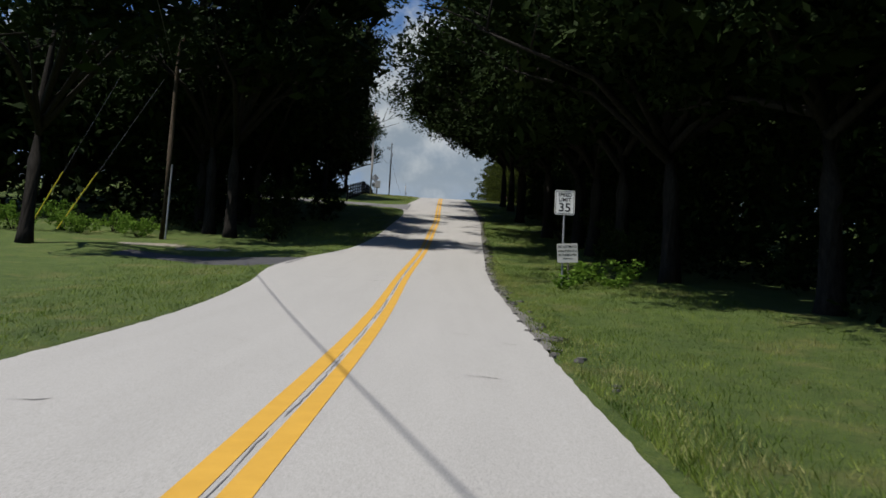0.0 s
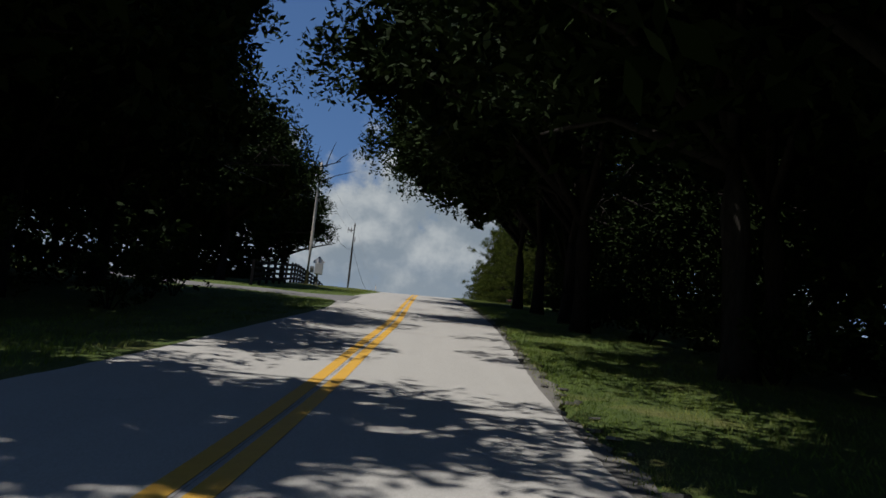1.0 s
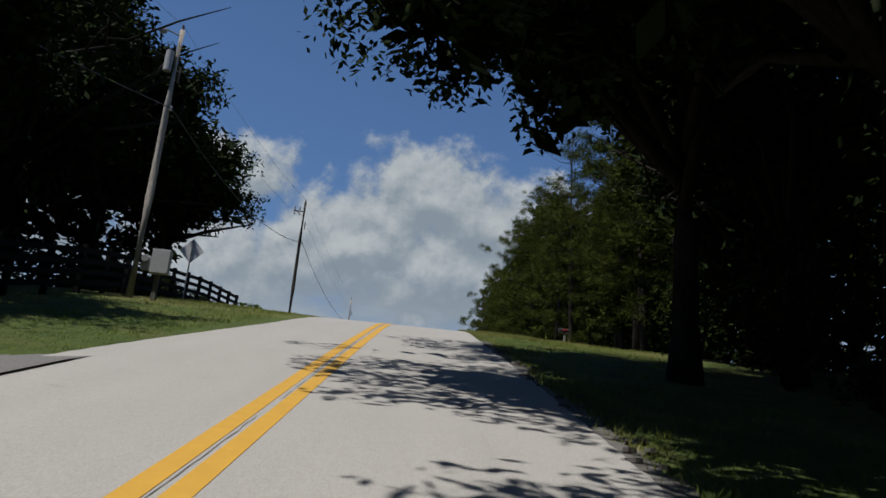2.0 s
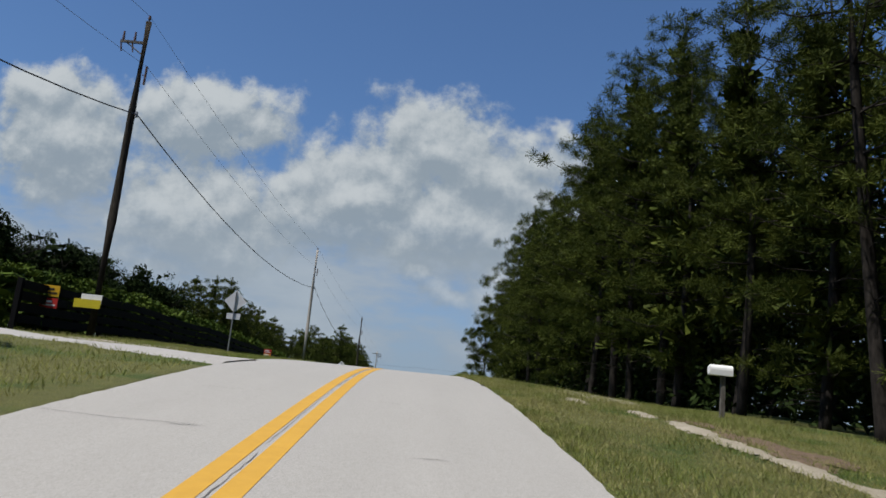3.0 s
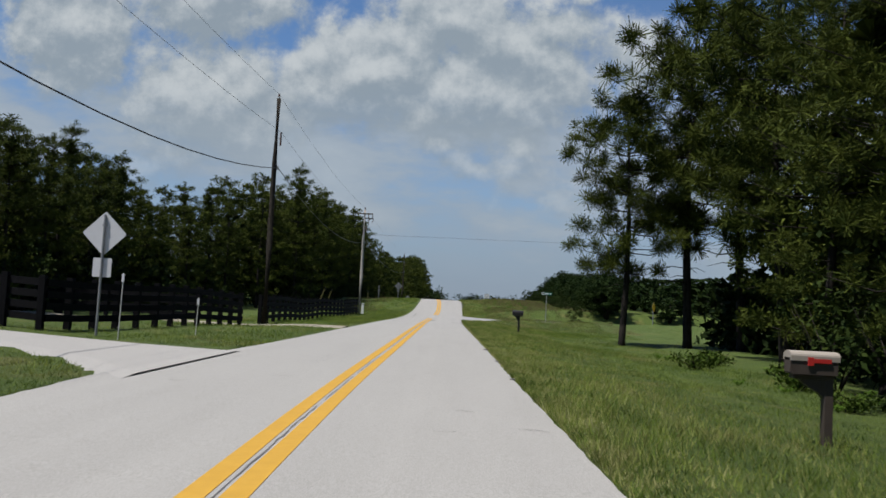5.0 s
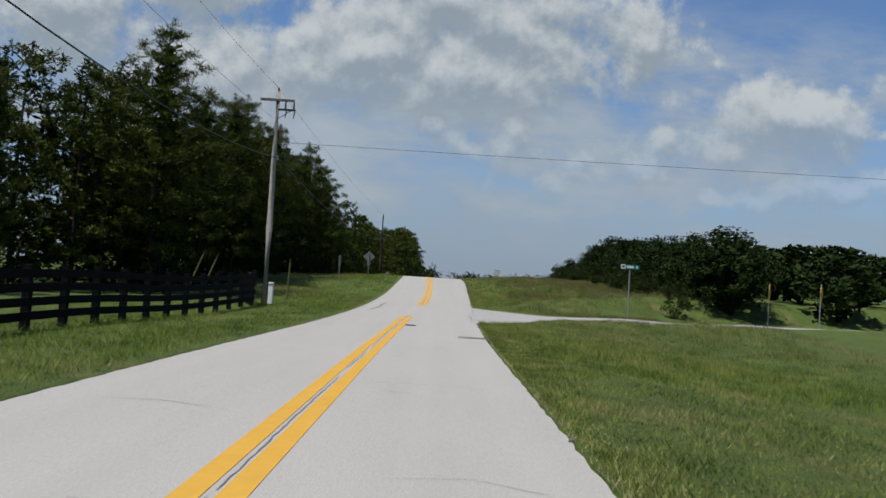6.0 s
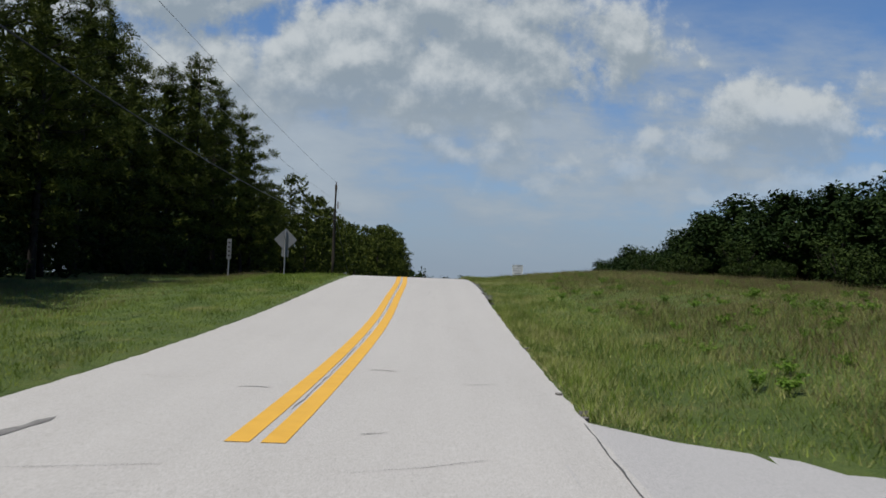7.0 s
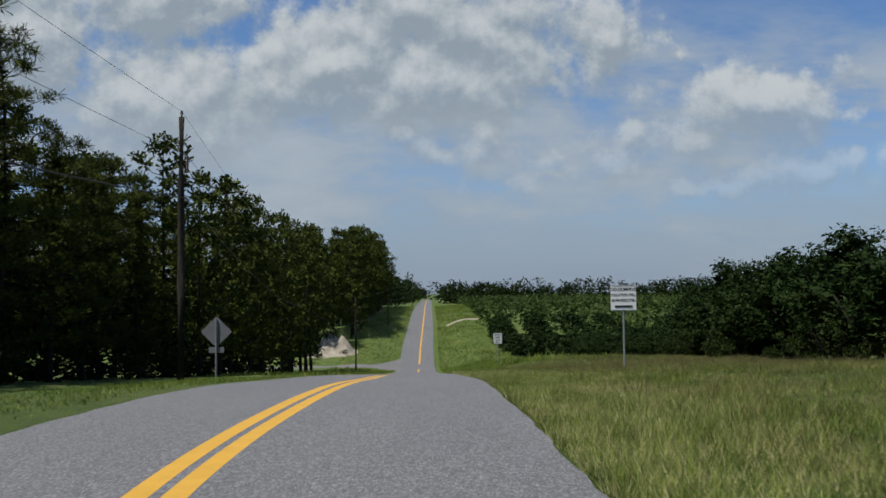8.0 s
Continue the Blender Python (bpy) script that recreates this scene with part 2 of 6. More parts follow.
def turf_tones(t):
    """Two slow patterns in the turf: drifts along the road and patches of straw."""
    pos = wire(t, "ShaderNodeNewGeometry").outputs["Position"]
    along = wire(t, "ShaderNodeMapping", {0: pos, 3: (0.75, 0.13, 0.4)}).outputs[0]
    drift = wire(t, "ShaderNodeTexNoise", {"Vector": along, "Scale": 1.0, "Detail": 5.0, "Roughness": 0.62}).outputs[0]
    patch = wire(t, "ShaderNodeTexNoise", {"Vector": pos, "Scale": 0.55, "Detail": 6.0, "Roughness": 0.68}).outputs[0]
    # the poor sandy stretch by the first mailboxes is the driest
    poor = wire(t, "ShaderNodeMapRange", {0: wire(t, "ShaderNodeSeparateXYZ", {0: pos}).outputs[1], 1: 175.0, 2: 125.0, 4: 0.16}, smooth=True).outputs[0]
    poor = calc(t, "MULTIPLY", poor, wire(t, "ShaderNodeMapRange", {0: wire(t, "ShaderNodeSeparateXYZ", {0: pos}).outputs[1], 1: 88.0, 2: 112.0}, smooth=True).outputs[0])
    patch = calc(t, "ADD", patch, poor)
    return pos, drift, patch


def make_ground():
    m, t, b = material("grass_ground", 0.95)
    pos, drift, patch = turf_tones(t)
    mid = wire(t, "ShaderNodeTexNoise", {"Vector": pos, "Scale": 5.0, "Detail": 5.0, "Roughness": 0.7}).outputs[0]
    fine = wire(t, "ShaderNodeTexNoise", {"Vector": pos, "Scale": 34.0, "Detail": 4.0, "Roughness": 0.8}).outputs[0]
    green = ramp(t, drift, [(0.40, (0.031, 0.05534, 0.00625)), (0.52, (0.0558, 0.08789, 0.01071)), (0.68, (0.1054, 0.1302, 0.02455))])
    tuft = wire(t, "ShaderNodeTexNoise", {"Vector": pos, "Scale": 1.7, "Detail": 3.0, "Roughness": 0.6}).outputs[0]
    green = mixed(t, 0.5, green, ramp(t, tuft, [(0.38, (0.012, 0.026, 0.003)), (0.50, (0.048, 0.080, 0.009)), (0.63, (0.110, 0.136, 0.022))]))
    green = mixed(t, 0.45, green, ramp(t, mid, [(0.34, (0.0186, 0.0358, 0.004464)), (0.52, (0.0527, 0.08463, 0.01071)), (0.68, (0.1116, 0.1367, 0.02678))]))
    green = mixed(t, 0.45, green, ramp(t, fine, [(0.36, (0.00868, 0.01693, 0.002678)), (0.5, (0.0496, 0.08138, 0.01071)), (0.64, (0.124, 0.1497, 0.03125))]))
    dry = ramp(t, fine, [(0.36, (0.062, 0.05534, 0.01562)), (0.64, (0.1984, 0.1823, 0.05803))])
    tint = mixed(t, ramp(t, patch, [(0.54, (0, 0, 0)), (0.68, (0.65, 0.65, 0.65))]), green, dry)
    t.links.new(tint, b.inputs["Base Color"])
    bumped(t, b, fine, 0.9, 0.06)
    return m


def blades(name, low, mid, high, straw, gloss=0.6, through_light=0.4):
    """Grass blades: each its own tone, drifting with the turf below."""
    m, t, b = material(name, gloss)
    b.inputs["Specular IOR Level"].default_value = 0.15
    pos, drift, patch = turf_tones(t)
    own = wire(t, "ShaderNodeNewGeometry").outputs["Random Per Island"]
    tint = mixed(t, 0.5, ramp(t, own, [(0.0, low), (0.6, mid), (1.0, high)]), ramp(t, drift, [(0.42, low), (0.53, mid), (0.64, high)]))
    tuft = wire(t, "ShaderNodeTexNoise", {"Vector": pos, "Scale": 1.7, "Detail": 3.0, "Roughness": 0.6}).outputs[0]
    tint = mixed(t, 0.5, tint, ramp(t, tuft, [(0.38, low), (0.50, mid), (0.63, high)]))
    tint = mixed(t, ramp(t, patch, [(0.52, (0, 0, 0)), (0.70, (0.7, 0.7, 0.7))]), tint, straw)
    t.links.new(tint, b.inputs["Base Color"])
    tr = wire(t, "ShaderNodeBsdfTranslucent", {0: tint})
    mix = wire(t, "ShaderNodeMixShader", {0: through_light, 1: b.outputs[0], 2: tr.outputs[0]})
    t.links.new(mix.outputs[0], t.nodes["Material Output"].inputs[0])
    return m


def make_sand():
    m, t, b = material("bare_sand", 0.95)
    mid, fine = grain(t, 1.5, 6, 0.7), grain(t, 30, 4)
    tint = ramp(t, mid, [(0.3, (0.156, 0.132, 0.09)), (0.55, (0.252, 0.222, 0.168)), (0.75, (0.312, 0.282, 0.228))])
    tint = mixed(t, 0.4, tint, ramp(t, fine, [(0.3, (0.12, 0.108, 0.072)), (0.7, (0.3, 0.27, 0.216))]))
    t.links.new(tint, b.inputs["Base Color"])
    bumped(t, b, mid, 0.6, 0.05)
    return m


M["yellow"], M["ground"], M["sand"] = make_yellow(), make_ground(), make_sand()
# oak leaves far darker than real ones: the woods' deep shade is in the colour
M["oak_leaf"] = leafy("shaded_oak_leaves", (0.004, 0.0084, 0.0022), (0.0084, 0.0155, 0.0036), (0.021, 0.034, 0.008), 0.7, 0.03)
M["pine_leaf"] = leafy("pine_needles", (0.006, 0.012, 0.0020), (0.021, 0.035, 0.0055), (0.090, 0.106, 0.019), 0.6, 0.05, 0.55, 0.8)
M["citrus_leaf"] = leafy("citrus_leaves", (0.004, 0.010, 0.0024), (0.0095, 0.0205, 0.0046), (0.028, 0.044, 0.011), 0.6, 0.04)
M["weed_leaf"] = leafy("weed_leaves", (0.045, 0.100, 0.010), (0.100, 0.185, 0.022), (0.175, 0.265, 0.045), 0.5, 0.3)
M["grove_leaf"] = leafy("young_citrus_leaves", (0.012, 0.026, 0.006), (0.030, 0.055, 0.012), (0.075, 0.100, 0.028), 0.5, 0.15)
M["hedge_leaf"] = leafy("hedge_leaves", (0.009, 0.0225, 0.003), (0.03, 0.05625, 0.0075), (0.075, 0.105, 0.0165), 0.6, 0.04)
M["scrub_leaf"] = leafy("scrub_leaves", (0.0050, 0.0115, 0.0026), (0.0125, 0.0245, 0.0050), (0.040, 0.056, 0.0125), 0.6, 0.04)
M["grass_blade"] = blades("grass_blades", (0.024, 0.056, 0.005), (0.106, 0.160, 0.019), (0.265, 0.315, 0.062), (0.29, 0.265, 0.095))
M["seed_blade"] = blades("seed_heads", (0.075, 0.070, 0.025), (0.130, 0.100, 0.048), (0.19, 0.145, 0.08), (0.17, 0.14, 0.07))
M["straw_blade"] = blades("straw_blades", (0.22, 0.23, 0.085), (0.34, 0.33, 0.135), (0.43, 0.40, 0.20), (0.40, 0.35, 0.19))
M["dry_blade"] = blades("dry_blades", (0.14, 0.165, 0.040), (0.235, 0.245, 0.075), (0.33, 0.32, 0.13), (0.33, 0.28, 0.14))
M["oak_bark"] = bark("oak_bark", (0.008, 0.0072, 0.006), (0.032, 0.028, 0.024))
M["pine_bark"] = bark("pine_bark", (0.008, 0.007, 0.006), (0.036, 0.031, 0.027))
M["pole_wood"] = bark("pole_wood", (0.016, 0.014, 0.011), (0.050, 0.044, 0.037), 14)
M["brown_pole_wood"] = bark("brown_pole_wood", (0.040, 0.030, 0.021), (0.115, 0.088, 0.062), 14)
M["pale_pole_wood"] = bark("pale_pole_wood", (0.21, 0.195, 0.17), (0.40, 0.375, 0.34), 14)
M["fence"] = plain("black_fence_paint", (0.006, 0.006, 0.007), 0.8, vary=0.4)
M["fence"].node_tree.nodes["Principled BSDF"].inputs["Specular IOR Level"].default_value = 0.06
M["steel"] = plain("galvanised_steel", (0.26, 0.265, 0.27), 0.55, 0.5, vary=0.2, scale=9)
M["sign_back"] = plain("sign_aluminium", (0.55, 0.55, 0.56), 0.45, 0.1, vary=0.08, scale=3, bump=0)
M["white"] = plain("white_sheeting", (0.702, 0.702, 0.684), 0.5, vary=0.06, scale=5, bump=0)
# darker copy of the sign aluminium, with shade put into the colour
M["shaded_aluminium"] = plain("shaded_aluminium", (0.15, 0.155, 0.16), 0.6, 0.1, vary=0.15, scale=5, bump=0)
M["dirty_white"] = plain("weathered_white", (0.464, 0.464, 0.432), 0.55, vary=0.15, scale=7, bump=0)
M["black"] = plain("black_print", (0.015, 0.015, 0.016), 0.5, vary=0.1, bump=0)
M["green_sign"] = plain("green_sheeting", (0.01, 0.16, 0.10), 0.45, vary=0.1, bump=0)
M["yellow_sign"] = plain("yellow_sheeting", (0.54, 0.3225, 0.015), 0.5, vary=0.1, bump=0)
M["red"] = plain("red_paint", (0.375, 0.0225, 0.01875), 0.5, vary=0.2, bump=0)
M["orange"] = plain("orange_panel", (0.525, 0.1875, 0.03), 0.5, vary=0.15, bump=0)
M["cable"] = plain("black_cable", (0.02, 0.02, 0.022), 0.6, bump=0)
M["thin_wire"] = plain("grey_wire", (0.10, 0.10, 0.105), 0.5, 0.4, bump=0)
M["grey_box"] = plain("grey_enamel", (0.315, 0.3225, 0.3225), 0.5, vary=0.12)
M["ceramic"] = plain("brown_ceramic", (0.10, 0.06, 0.045), 0.3, vary=0.2, bump=0)
M["brown_plastic"] = plain("brown_plastic", (0.0525, 0.0406, 0.0336), 0.55, vary=0.2)
M["tan_plastic"] = plain("tan_plastic", (0.273, 0.2405, 0.2015), 0.55, vary=0.1)
M["mail_black"] = plain("black_enamel", (0.018, 0.017, 0.018), 0.45, vary=0.3)
M["grey_wood"] = bark("grey_post_wood", (0.065, 0.0585, 0.052), (0.1755, 0.1625, 0.143), 18)
M["guard"] = plain("yellow_guard", (0.48, 0.40, 0.02), 0.5, vary=0.15, bump=0)
M["old_guard"] = plain("faded_guard", (0.11, 0.10, 0.03), 0.6, vary=0.3, bump=0)
M["iron"] = plain("cast_iron", (0.066, 0.063, 0.06), 0.7, 0.3, vary=0.3, scale=20)
M["litter"] = plain("pine_straw", (0.105, 0.072, 0.046), 0.95, vary=0.5, scale=9, bump=0.5)
M["rubble"] = plain("broken_paving", (0.10, 0.094, 0.084), 0.9, vary=0.35)
# ---------------------------------------------------------------- building helpers


def thing(name, label, category, at=(0, 0, 0), group="", kind="", turn=0.0):
    ob = new(name)
    ob.empty_display_size = 0.2
    ob.matrix_basis = pose(*at, 0, 0, turn)
    return tagged(ob, label, category, group, kind)


def part(name, bm, mat, parent, label=""):
    me = bpy.data.meshes.new(name)
    bm.to_mesh(me)
    bm.free()
    me.materials.append(M[mat])
    ob = new(name, me)
    ob.parent = parent
    return tagged(ob, label)


def np_mesh(name, verts, faces, mat, parent=None, smooth=False):
    """A mesh object from an array of corners and an array of faces (all with the same number of corners)."""
    verts, faces = np.asarray(verts, np.float32), np.asarray(faces, np.int32)
    me = bpy.data.meshes.new(name)
    n, k = faces.shape
    me.vertices.add(len(verts))
    me.vertices.foreach_set("co", verts.ravel())
    me.loops.add(n * k)
    me.loops.foreach_set("vertex_index", faces.ravel())
    me.polygons.add(n)
    me.polygons.foreach_set("loop_start", np.arange(0, n * k, k, dtype=np.int32))
    me.polygons.foreach_set("loop_total", np.full(n, k, np.int32))
    me.polygons.foreach_set("use_smooth", np.full(n, bool(smooth)))
    me.update(calc_edges=True)
    me.materials.append(M[mat])
    ob = new(name, me)
    ob.parent = parent
    return ob


def box(bm, size, at=(0, 0, 0), turn=(0, 0, 0), bevel=0.0):
    g = bmesh.ops.create_cube(bm, size=1.0, matrix=pose(*at, *turn) @ Matrix.Diagonal((*size, 1)))
    if bevel:
        edges = list({e for v in g["verts"] for e in v.link_edges})
        bmesh.ops.bevel(bm, geom=edges, offset=bevel, segments=2, affect="EDGES", profile=0.6)
    return bm


def rod(bm, a, b, r0, r1=None, sides=10):
    """A tapered round bar from a to b."""
    a, b = Vector(a), Vector(b)
    r1 = r0 if r1 is None else r1
    turn = (b - a).to_track_quat("Z", "Y").to_matrix().to_4x4()
    bmesh.ops.create_cone(bm, cap_ends=True, segments=sides, radius1=r0, radius2=r1, depth=(b - a).length,
                          matrix=Matrix.Translation((a + b) / 2) @ turn)
    return bm


def tube(bm, points, radii, sides=7):
    """One bent, tapered limb through the points."""
    rings = []
    for i, (p, r) in enumerate(zip(points, radii)):
        d = Vector(points[min(i + 1, len(points) - 1)]) - Vector(points[max(i - 1, 0)])
        q = d.to_track_quat("Z", "Y").to_matrix()
        rings.append([bm.verts.new(Vector(p) + q @ Vector((r * math.cos(a), r * math.sin(a), 0)))
                      for a in (2 * math.pi * k / sides for k in range(sides))])
    for lo, hi in zip(rings, rings[1:]):
        for k in range(sides):
            f = bm.faces.new((lo[k], lo[(k + 1) % sides], hi[(k + 1) % sides], hi[k]))
            f.smooth = True
    bm.faces.new(rings[-1])
    bm.faces.new(rings[0][::-1])
    return bm


def plate(bm, outline, depth, at=(0, 0, 0)):
    """An upright flat plate facing -y, from its outline (x, z)."""
    front = [bm.verts.new((at[0] + x, at[1] - depth / 2, at[2] + z)) for x, z in outline]
    rear = [bm.verts.new((at[0] + x, at[1] + depth / 2, at[2] + z)) for x, z in outline]
    bm.faces.new(front)
    bm.faces.new(rear[::-1])
    for i in range(len(outline)):
        j = (i + 1) % len(outline)
        bm.faces.new((front[j], front[i], rear[i], rear[j]))
    bmesh.ops.recalc_face_normals(bm, faces=bm.faces)
    return bm


def rounded(w, h, r=0.04, n=4):
    pts = []
    for cx, cz, a0 in ((w / 2 - r, h / 2 - r, 0), (-w / 2 + r, h / 2 - r, 90), (-w / 2 + r, -h / 2 + r, 180), (w / 2 - r, -h / 2 + r, 270)):
        pts += [(cx + r * math.cos(radians(a0 + 90 * k / n)), cz + r * math.sin(radians(a0 + 90 * k / n))) for k in range(n + 1)]
    return pts


def diamond(w, r=0.05, n=4):
    q = rounded(w, w, r, n)
    c = math.sqrt(0.5)
    return [((x - z) * c, (x + z) * c) for x, z in q]


def wording(name, text, size, mat, parent, at, squeeze=1.0):
    """Flat letters standing on an upright plate that faces -y."""
    cu = bpy.data.curves.new(name, "FONT")
    cu.body, cu.size, cu.align_x, cu.align_y, cu.extrude = text, size, "CENTER", "CENTER", 0.001
    cu.offset = size * 0.012
    tmp = bpy.data.objects.new(name, cu)
    scene.collection.objects.link(tmp)
    me = bpy.data.meshes.new_from_object(tmp.evaluated_get(bpy.context.evaluated_depsgraph_get()))
    bpy.data.objects.remove(tmp)
    me.transform(pose(*at, 90) @ Matrix.Diagonal((squeeze, 1, 1, 1)))
    me.materials.append(M[mat])
    ob = new(name, me)
    ob.parent = parent
    return ob


def curve_at(knots, y):
    """A smooth curve through knots (y, value); works on numbers and arrays."""
    k = np.array([a for a, b in knots], float)
    v = np.array([b for a, b in knots], float)
    m = np.gradient(v, k)
    y = np.asarray(y, float)
    i = np.clip(np.searchsorted(k, y) - 1, 0, len(k) - 2)
    h = k[i + 1] - k[i]
    s = np.clip((y - k[i]) / h, 0, 1)
    return (1 + 2 * s) * (1 - s) ** 2 * v[i] + s * (1 - s) ** 2 * h * m[i] + s * s * (3 - 2 * s) * v[i + 1] + s * s * (s - 1) * h * m[i + 1]


# ---------------------------------------------------------------- the lie of the land
# heights of the road along its way north
RISE = [(-200, -24), (-80, -10.3), (-40, -6.0), (0, -1.31), (14.6, 0.55), (25, 2.15), (36.8, 4.24), (47.9, 6.55), (55.3, 8.28),
        (62.7, 10.0), (80, 14.05), (95, 17.55), (102.9, 19.31), (110.2, 20.66), (117.5, 21.74), (128.3, 23.08), (139.1, 24.04),
        (146.3, 24.53), (157.2, 25.1), (164.6, 25.38), (176.1, 25.70), (187, 25.93), (200, 26.05), (220, 26.12), (235, 26.11),
        (250, 26.09), (259.4, 26.18), (270.6, 26.5), (278, 26.88), (289.2, 27.62), (296.5, 27.99), (303, 28.10), (311, 27.82),
        (320, 27.1), (345, 24.85), (365, 22.9), (381, 21.5), (400, 19.9), (412, 19.15), (422, 19.2), (438, 20.5), (455, 21.7), (471, 22.7), (500, 24.0), (540, 25.0), (580, 25.5),
        (620, 25.6), (700, 25.2), (900, 25), (3500, 25)]
MIDDLE = [(-200, -1.6), (-40, -1.5), (4, -1.42), (12, -1.45), (20, -1.50), (31, -1.58), (43, -1.40), (53, -1.25), (64, -1.04), (76, -1.04),
          (96, -1.02), (108, -1.0), (116, -1.0), (134, -1.2), (144, -1.25), (160, -1.46), (170, -1.54), (185, -1.78), (195, -1.86), (207, -1.82),
          (222, -1.8), (245, -1.68), (256, -1.46), (268, -1.18), (283, -1.0), (292, -0.96), (297, -1.1), (303, -1.34), (308, -1.25), (314, -1.08), (330, -0.92), (350, -0.6), (375, -0.05), (400, 0.25), (421, 0.4), (436, 0.6), (471, 1.2), (580, 2.6),
          (900, 6.5), (3500, 40)]
PLATEAU = [(-200, -14), (0, 0), (60, 9), (100, 17), (150, 22.5), (200, 25.5), (300, 27), (360, 24), (415, 21.5), (470, 23.0), (560, 24.8), (700, 25.3), (3500, 25)]
BANK_L = [(-200, 0), (0, -0.3), (44, -0.35), (90, 0.05), (136, 0.1), (150, 0.05), (205, 0.08), (225, -0.2), (255, -0.1), (280, -0.2),
          (299, -0.35), (326, -0.12), (345, 0.0), (420, 0.3), (600, 0), (3500, 0)]
BANK_R = [(-200, 0), (0, -0.05), (25, 0.2), (60, 0.0), (100, -0.1), (131, -0.27), (195, -0.4), (228, -0.3), (250, -0.15), (262, 0.45), (270, 0.85),
          (286, 0.6), (300, 0.45), (321, 0.15), (345, 0.8), (381, 1.1), (446, 1.4), (566, 0.3), (3500, 0)]
# the pavement's edges, sideways from its middle line
EDGE_L = [(-200, -3.0), (-20, -3.05), (8, -3.15), (15, -3.3), (22, -3.8), (29, -4.5), (33, -4.35), (40, -3.4), (48, -3.0), (60, -2.9), (71, -2.88), (77, -3.25),
          (84, -3.3), (95, -2.75), (110, -2.48), (118, -2.45), (130, -2.85), (137, -2.98), (143, -2.95), (154, -2.65), (167, -2.48), (180, -2.75), (193, -3.3),
          (197, -3.38), (203, -3.0), (215, -2.7), (240, -2.52), (272, -2.55), (284, -2.5), (291, -2.48), (300, -2.32), (310, -2.5), (340, -2.65), (900, -2.7)]
EDGE_R = [(-200, 2.5), (-10, 2.52), (5, 2.57), (14, 2.7), (24, 2.78), (37, 3.02), (47, 3.15), (61, 3.34), (71, 3.45), (84, 3.3), (98, 2.95), (112, 2.8), (135, 2.76),
          (160, 2.72), (188, 2.8), (202, 2.7), (246, 2.62), (284, 2.7), (295, 2.74), (302, 2.9), (310, 2.8), (320, 2.72), (900, 2.75)]

# the painted line wanders a little from the pavement's middle
PAINT = [(-200, 0.0), (5, 0.04), (16, 0.045), (24, 0.01), (35, 0.10), (50, 0.10), (75, 0.0), (116, -0.08), (134, -0.085), (152, -0.15), (170, -0.05), (190, 0.04),
         (243, 0.065), (254, -0.03), (268, 0.06), (276, 0.09), (284, 0.0), (295, -0.10), (303, -0.02), (320, 0.0), (900, 0.0)]


def ease(s):
    s = np.clip(s, 0, 1)
    return s * s * (3 - 2 * s)


def mid_x(y):
    return curve_at(MIDDLE, y)


def road_z(y):
    return curve_at(RISE, y)


def land(x, y):
    """Height of the ground at a place."""
    x, y = np.asarray(x, float), np.asarray(y, float)
    off = x - mid_x(y)
    near = road_z(y) + np.where(off > 0, curve_at(BANK_R, y), curve_at(BANK_L, y)) * ease((np.abs(off) - 3.2) / 6.0)
    mouth = ease((off - 1.6) / 0.9) * ease((6.0 - np.abs(y - 262.5 - np.clip(off - 6, 0, 90) * 0.26)) / 3.0)
    near = near * (1 - mouth) + (road_z(y) - 0.075) * mouth
    far = ease((np.abs(off) - 22) / 110)
    bumps = 0.05 * np.sin(x * 0.9 + 0.4 * np.sin(y * 0.31)) * np.sin(y * 0.43 + 1.3) * ease((np.abs(off) - 3.5) / 3)
    return near * (1 - far) + curve_at(PLATEAU, y) * far + bumps


def z_at(x, y):
    return float(land(x, y))


def off_x(y, off):
    return float(mid_x(y)) + off


# ---------------------------------------------------------------- ground and roads
def left_edge(y):
    return curve_at(EDGE_L, y)


def right_edge(y):
    return curve_at(EDGE_R, y)


def build_ground():
    ys = np.concatenate([np.arange(-160, -20, 8.0), np.arange(-20, 340, 1.5), np.arange(340, 600, 4.0), np.arange(600, 1000, 20.0),
                         [1000, 1150, 1400, 1800, 2400, 3400]])
    right = np.concatenate([np.arange(2.2, 4.2, 0.1), np.arange(4.3, 8, 0.5), np.arange(8, 20, 1.2), np.arange(20, 60, 4.0),
                            [64, 75, 90, 110, 140, 190, 280, 450, 800, 1500, 2600]])
    offs = np.concatenate([-right[::-1] - 0.1, [-1.4, 0.0, 1.3], right])
    yy, oo = np.meshgrid(ys, offs, indexing="ij")
    xx = mid_x(yy) + oo
    zz = land(xx, yy)
    rnd = np.random.RandomState(3)
    lump = rnd.rand(*zz.shape) - 0.5
    zz = zz + lump * 0.05 * ease((np.abs(oo) - 2.9) / 1.5) - 0.02
    broken = 0.22 * (((yy > 12) & (yy < 98)) | ((yy > 281) & (yy < 298)))
    under = (oo > left_edge(yy) - 0.02) & (oo < right_edge(yy) + 0.02 + broken)
    zz = np.where(under, road_z(yy) - 0.16, zz)
    n, k = yy.shape
    idx = np.arange(n * k).reshape(n, k)
    quads = np.stack([idx[:-1, :-1], idx[:-1, 1:], idx[1:, 1:], idx[1:, :-1]], -1).reshape(-1, 4)
    ob = np_mesh("ground", np.stack([xx, yy, zz], -1).reshape(-1, 3), quads, "ground", smooth=True)
    return tagged(ob, "rolling grass verge and fields, patchy green and straw", "ground", kind="structure")


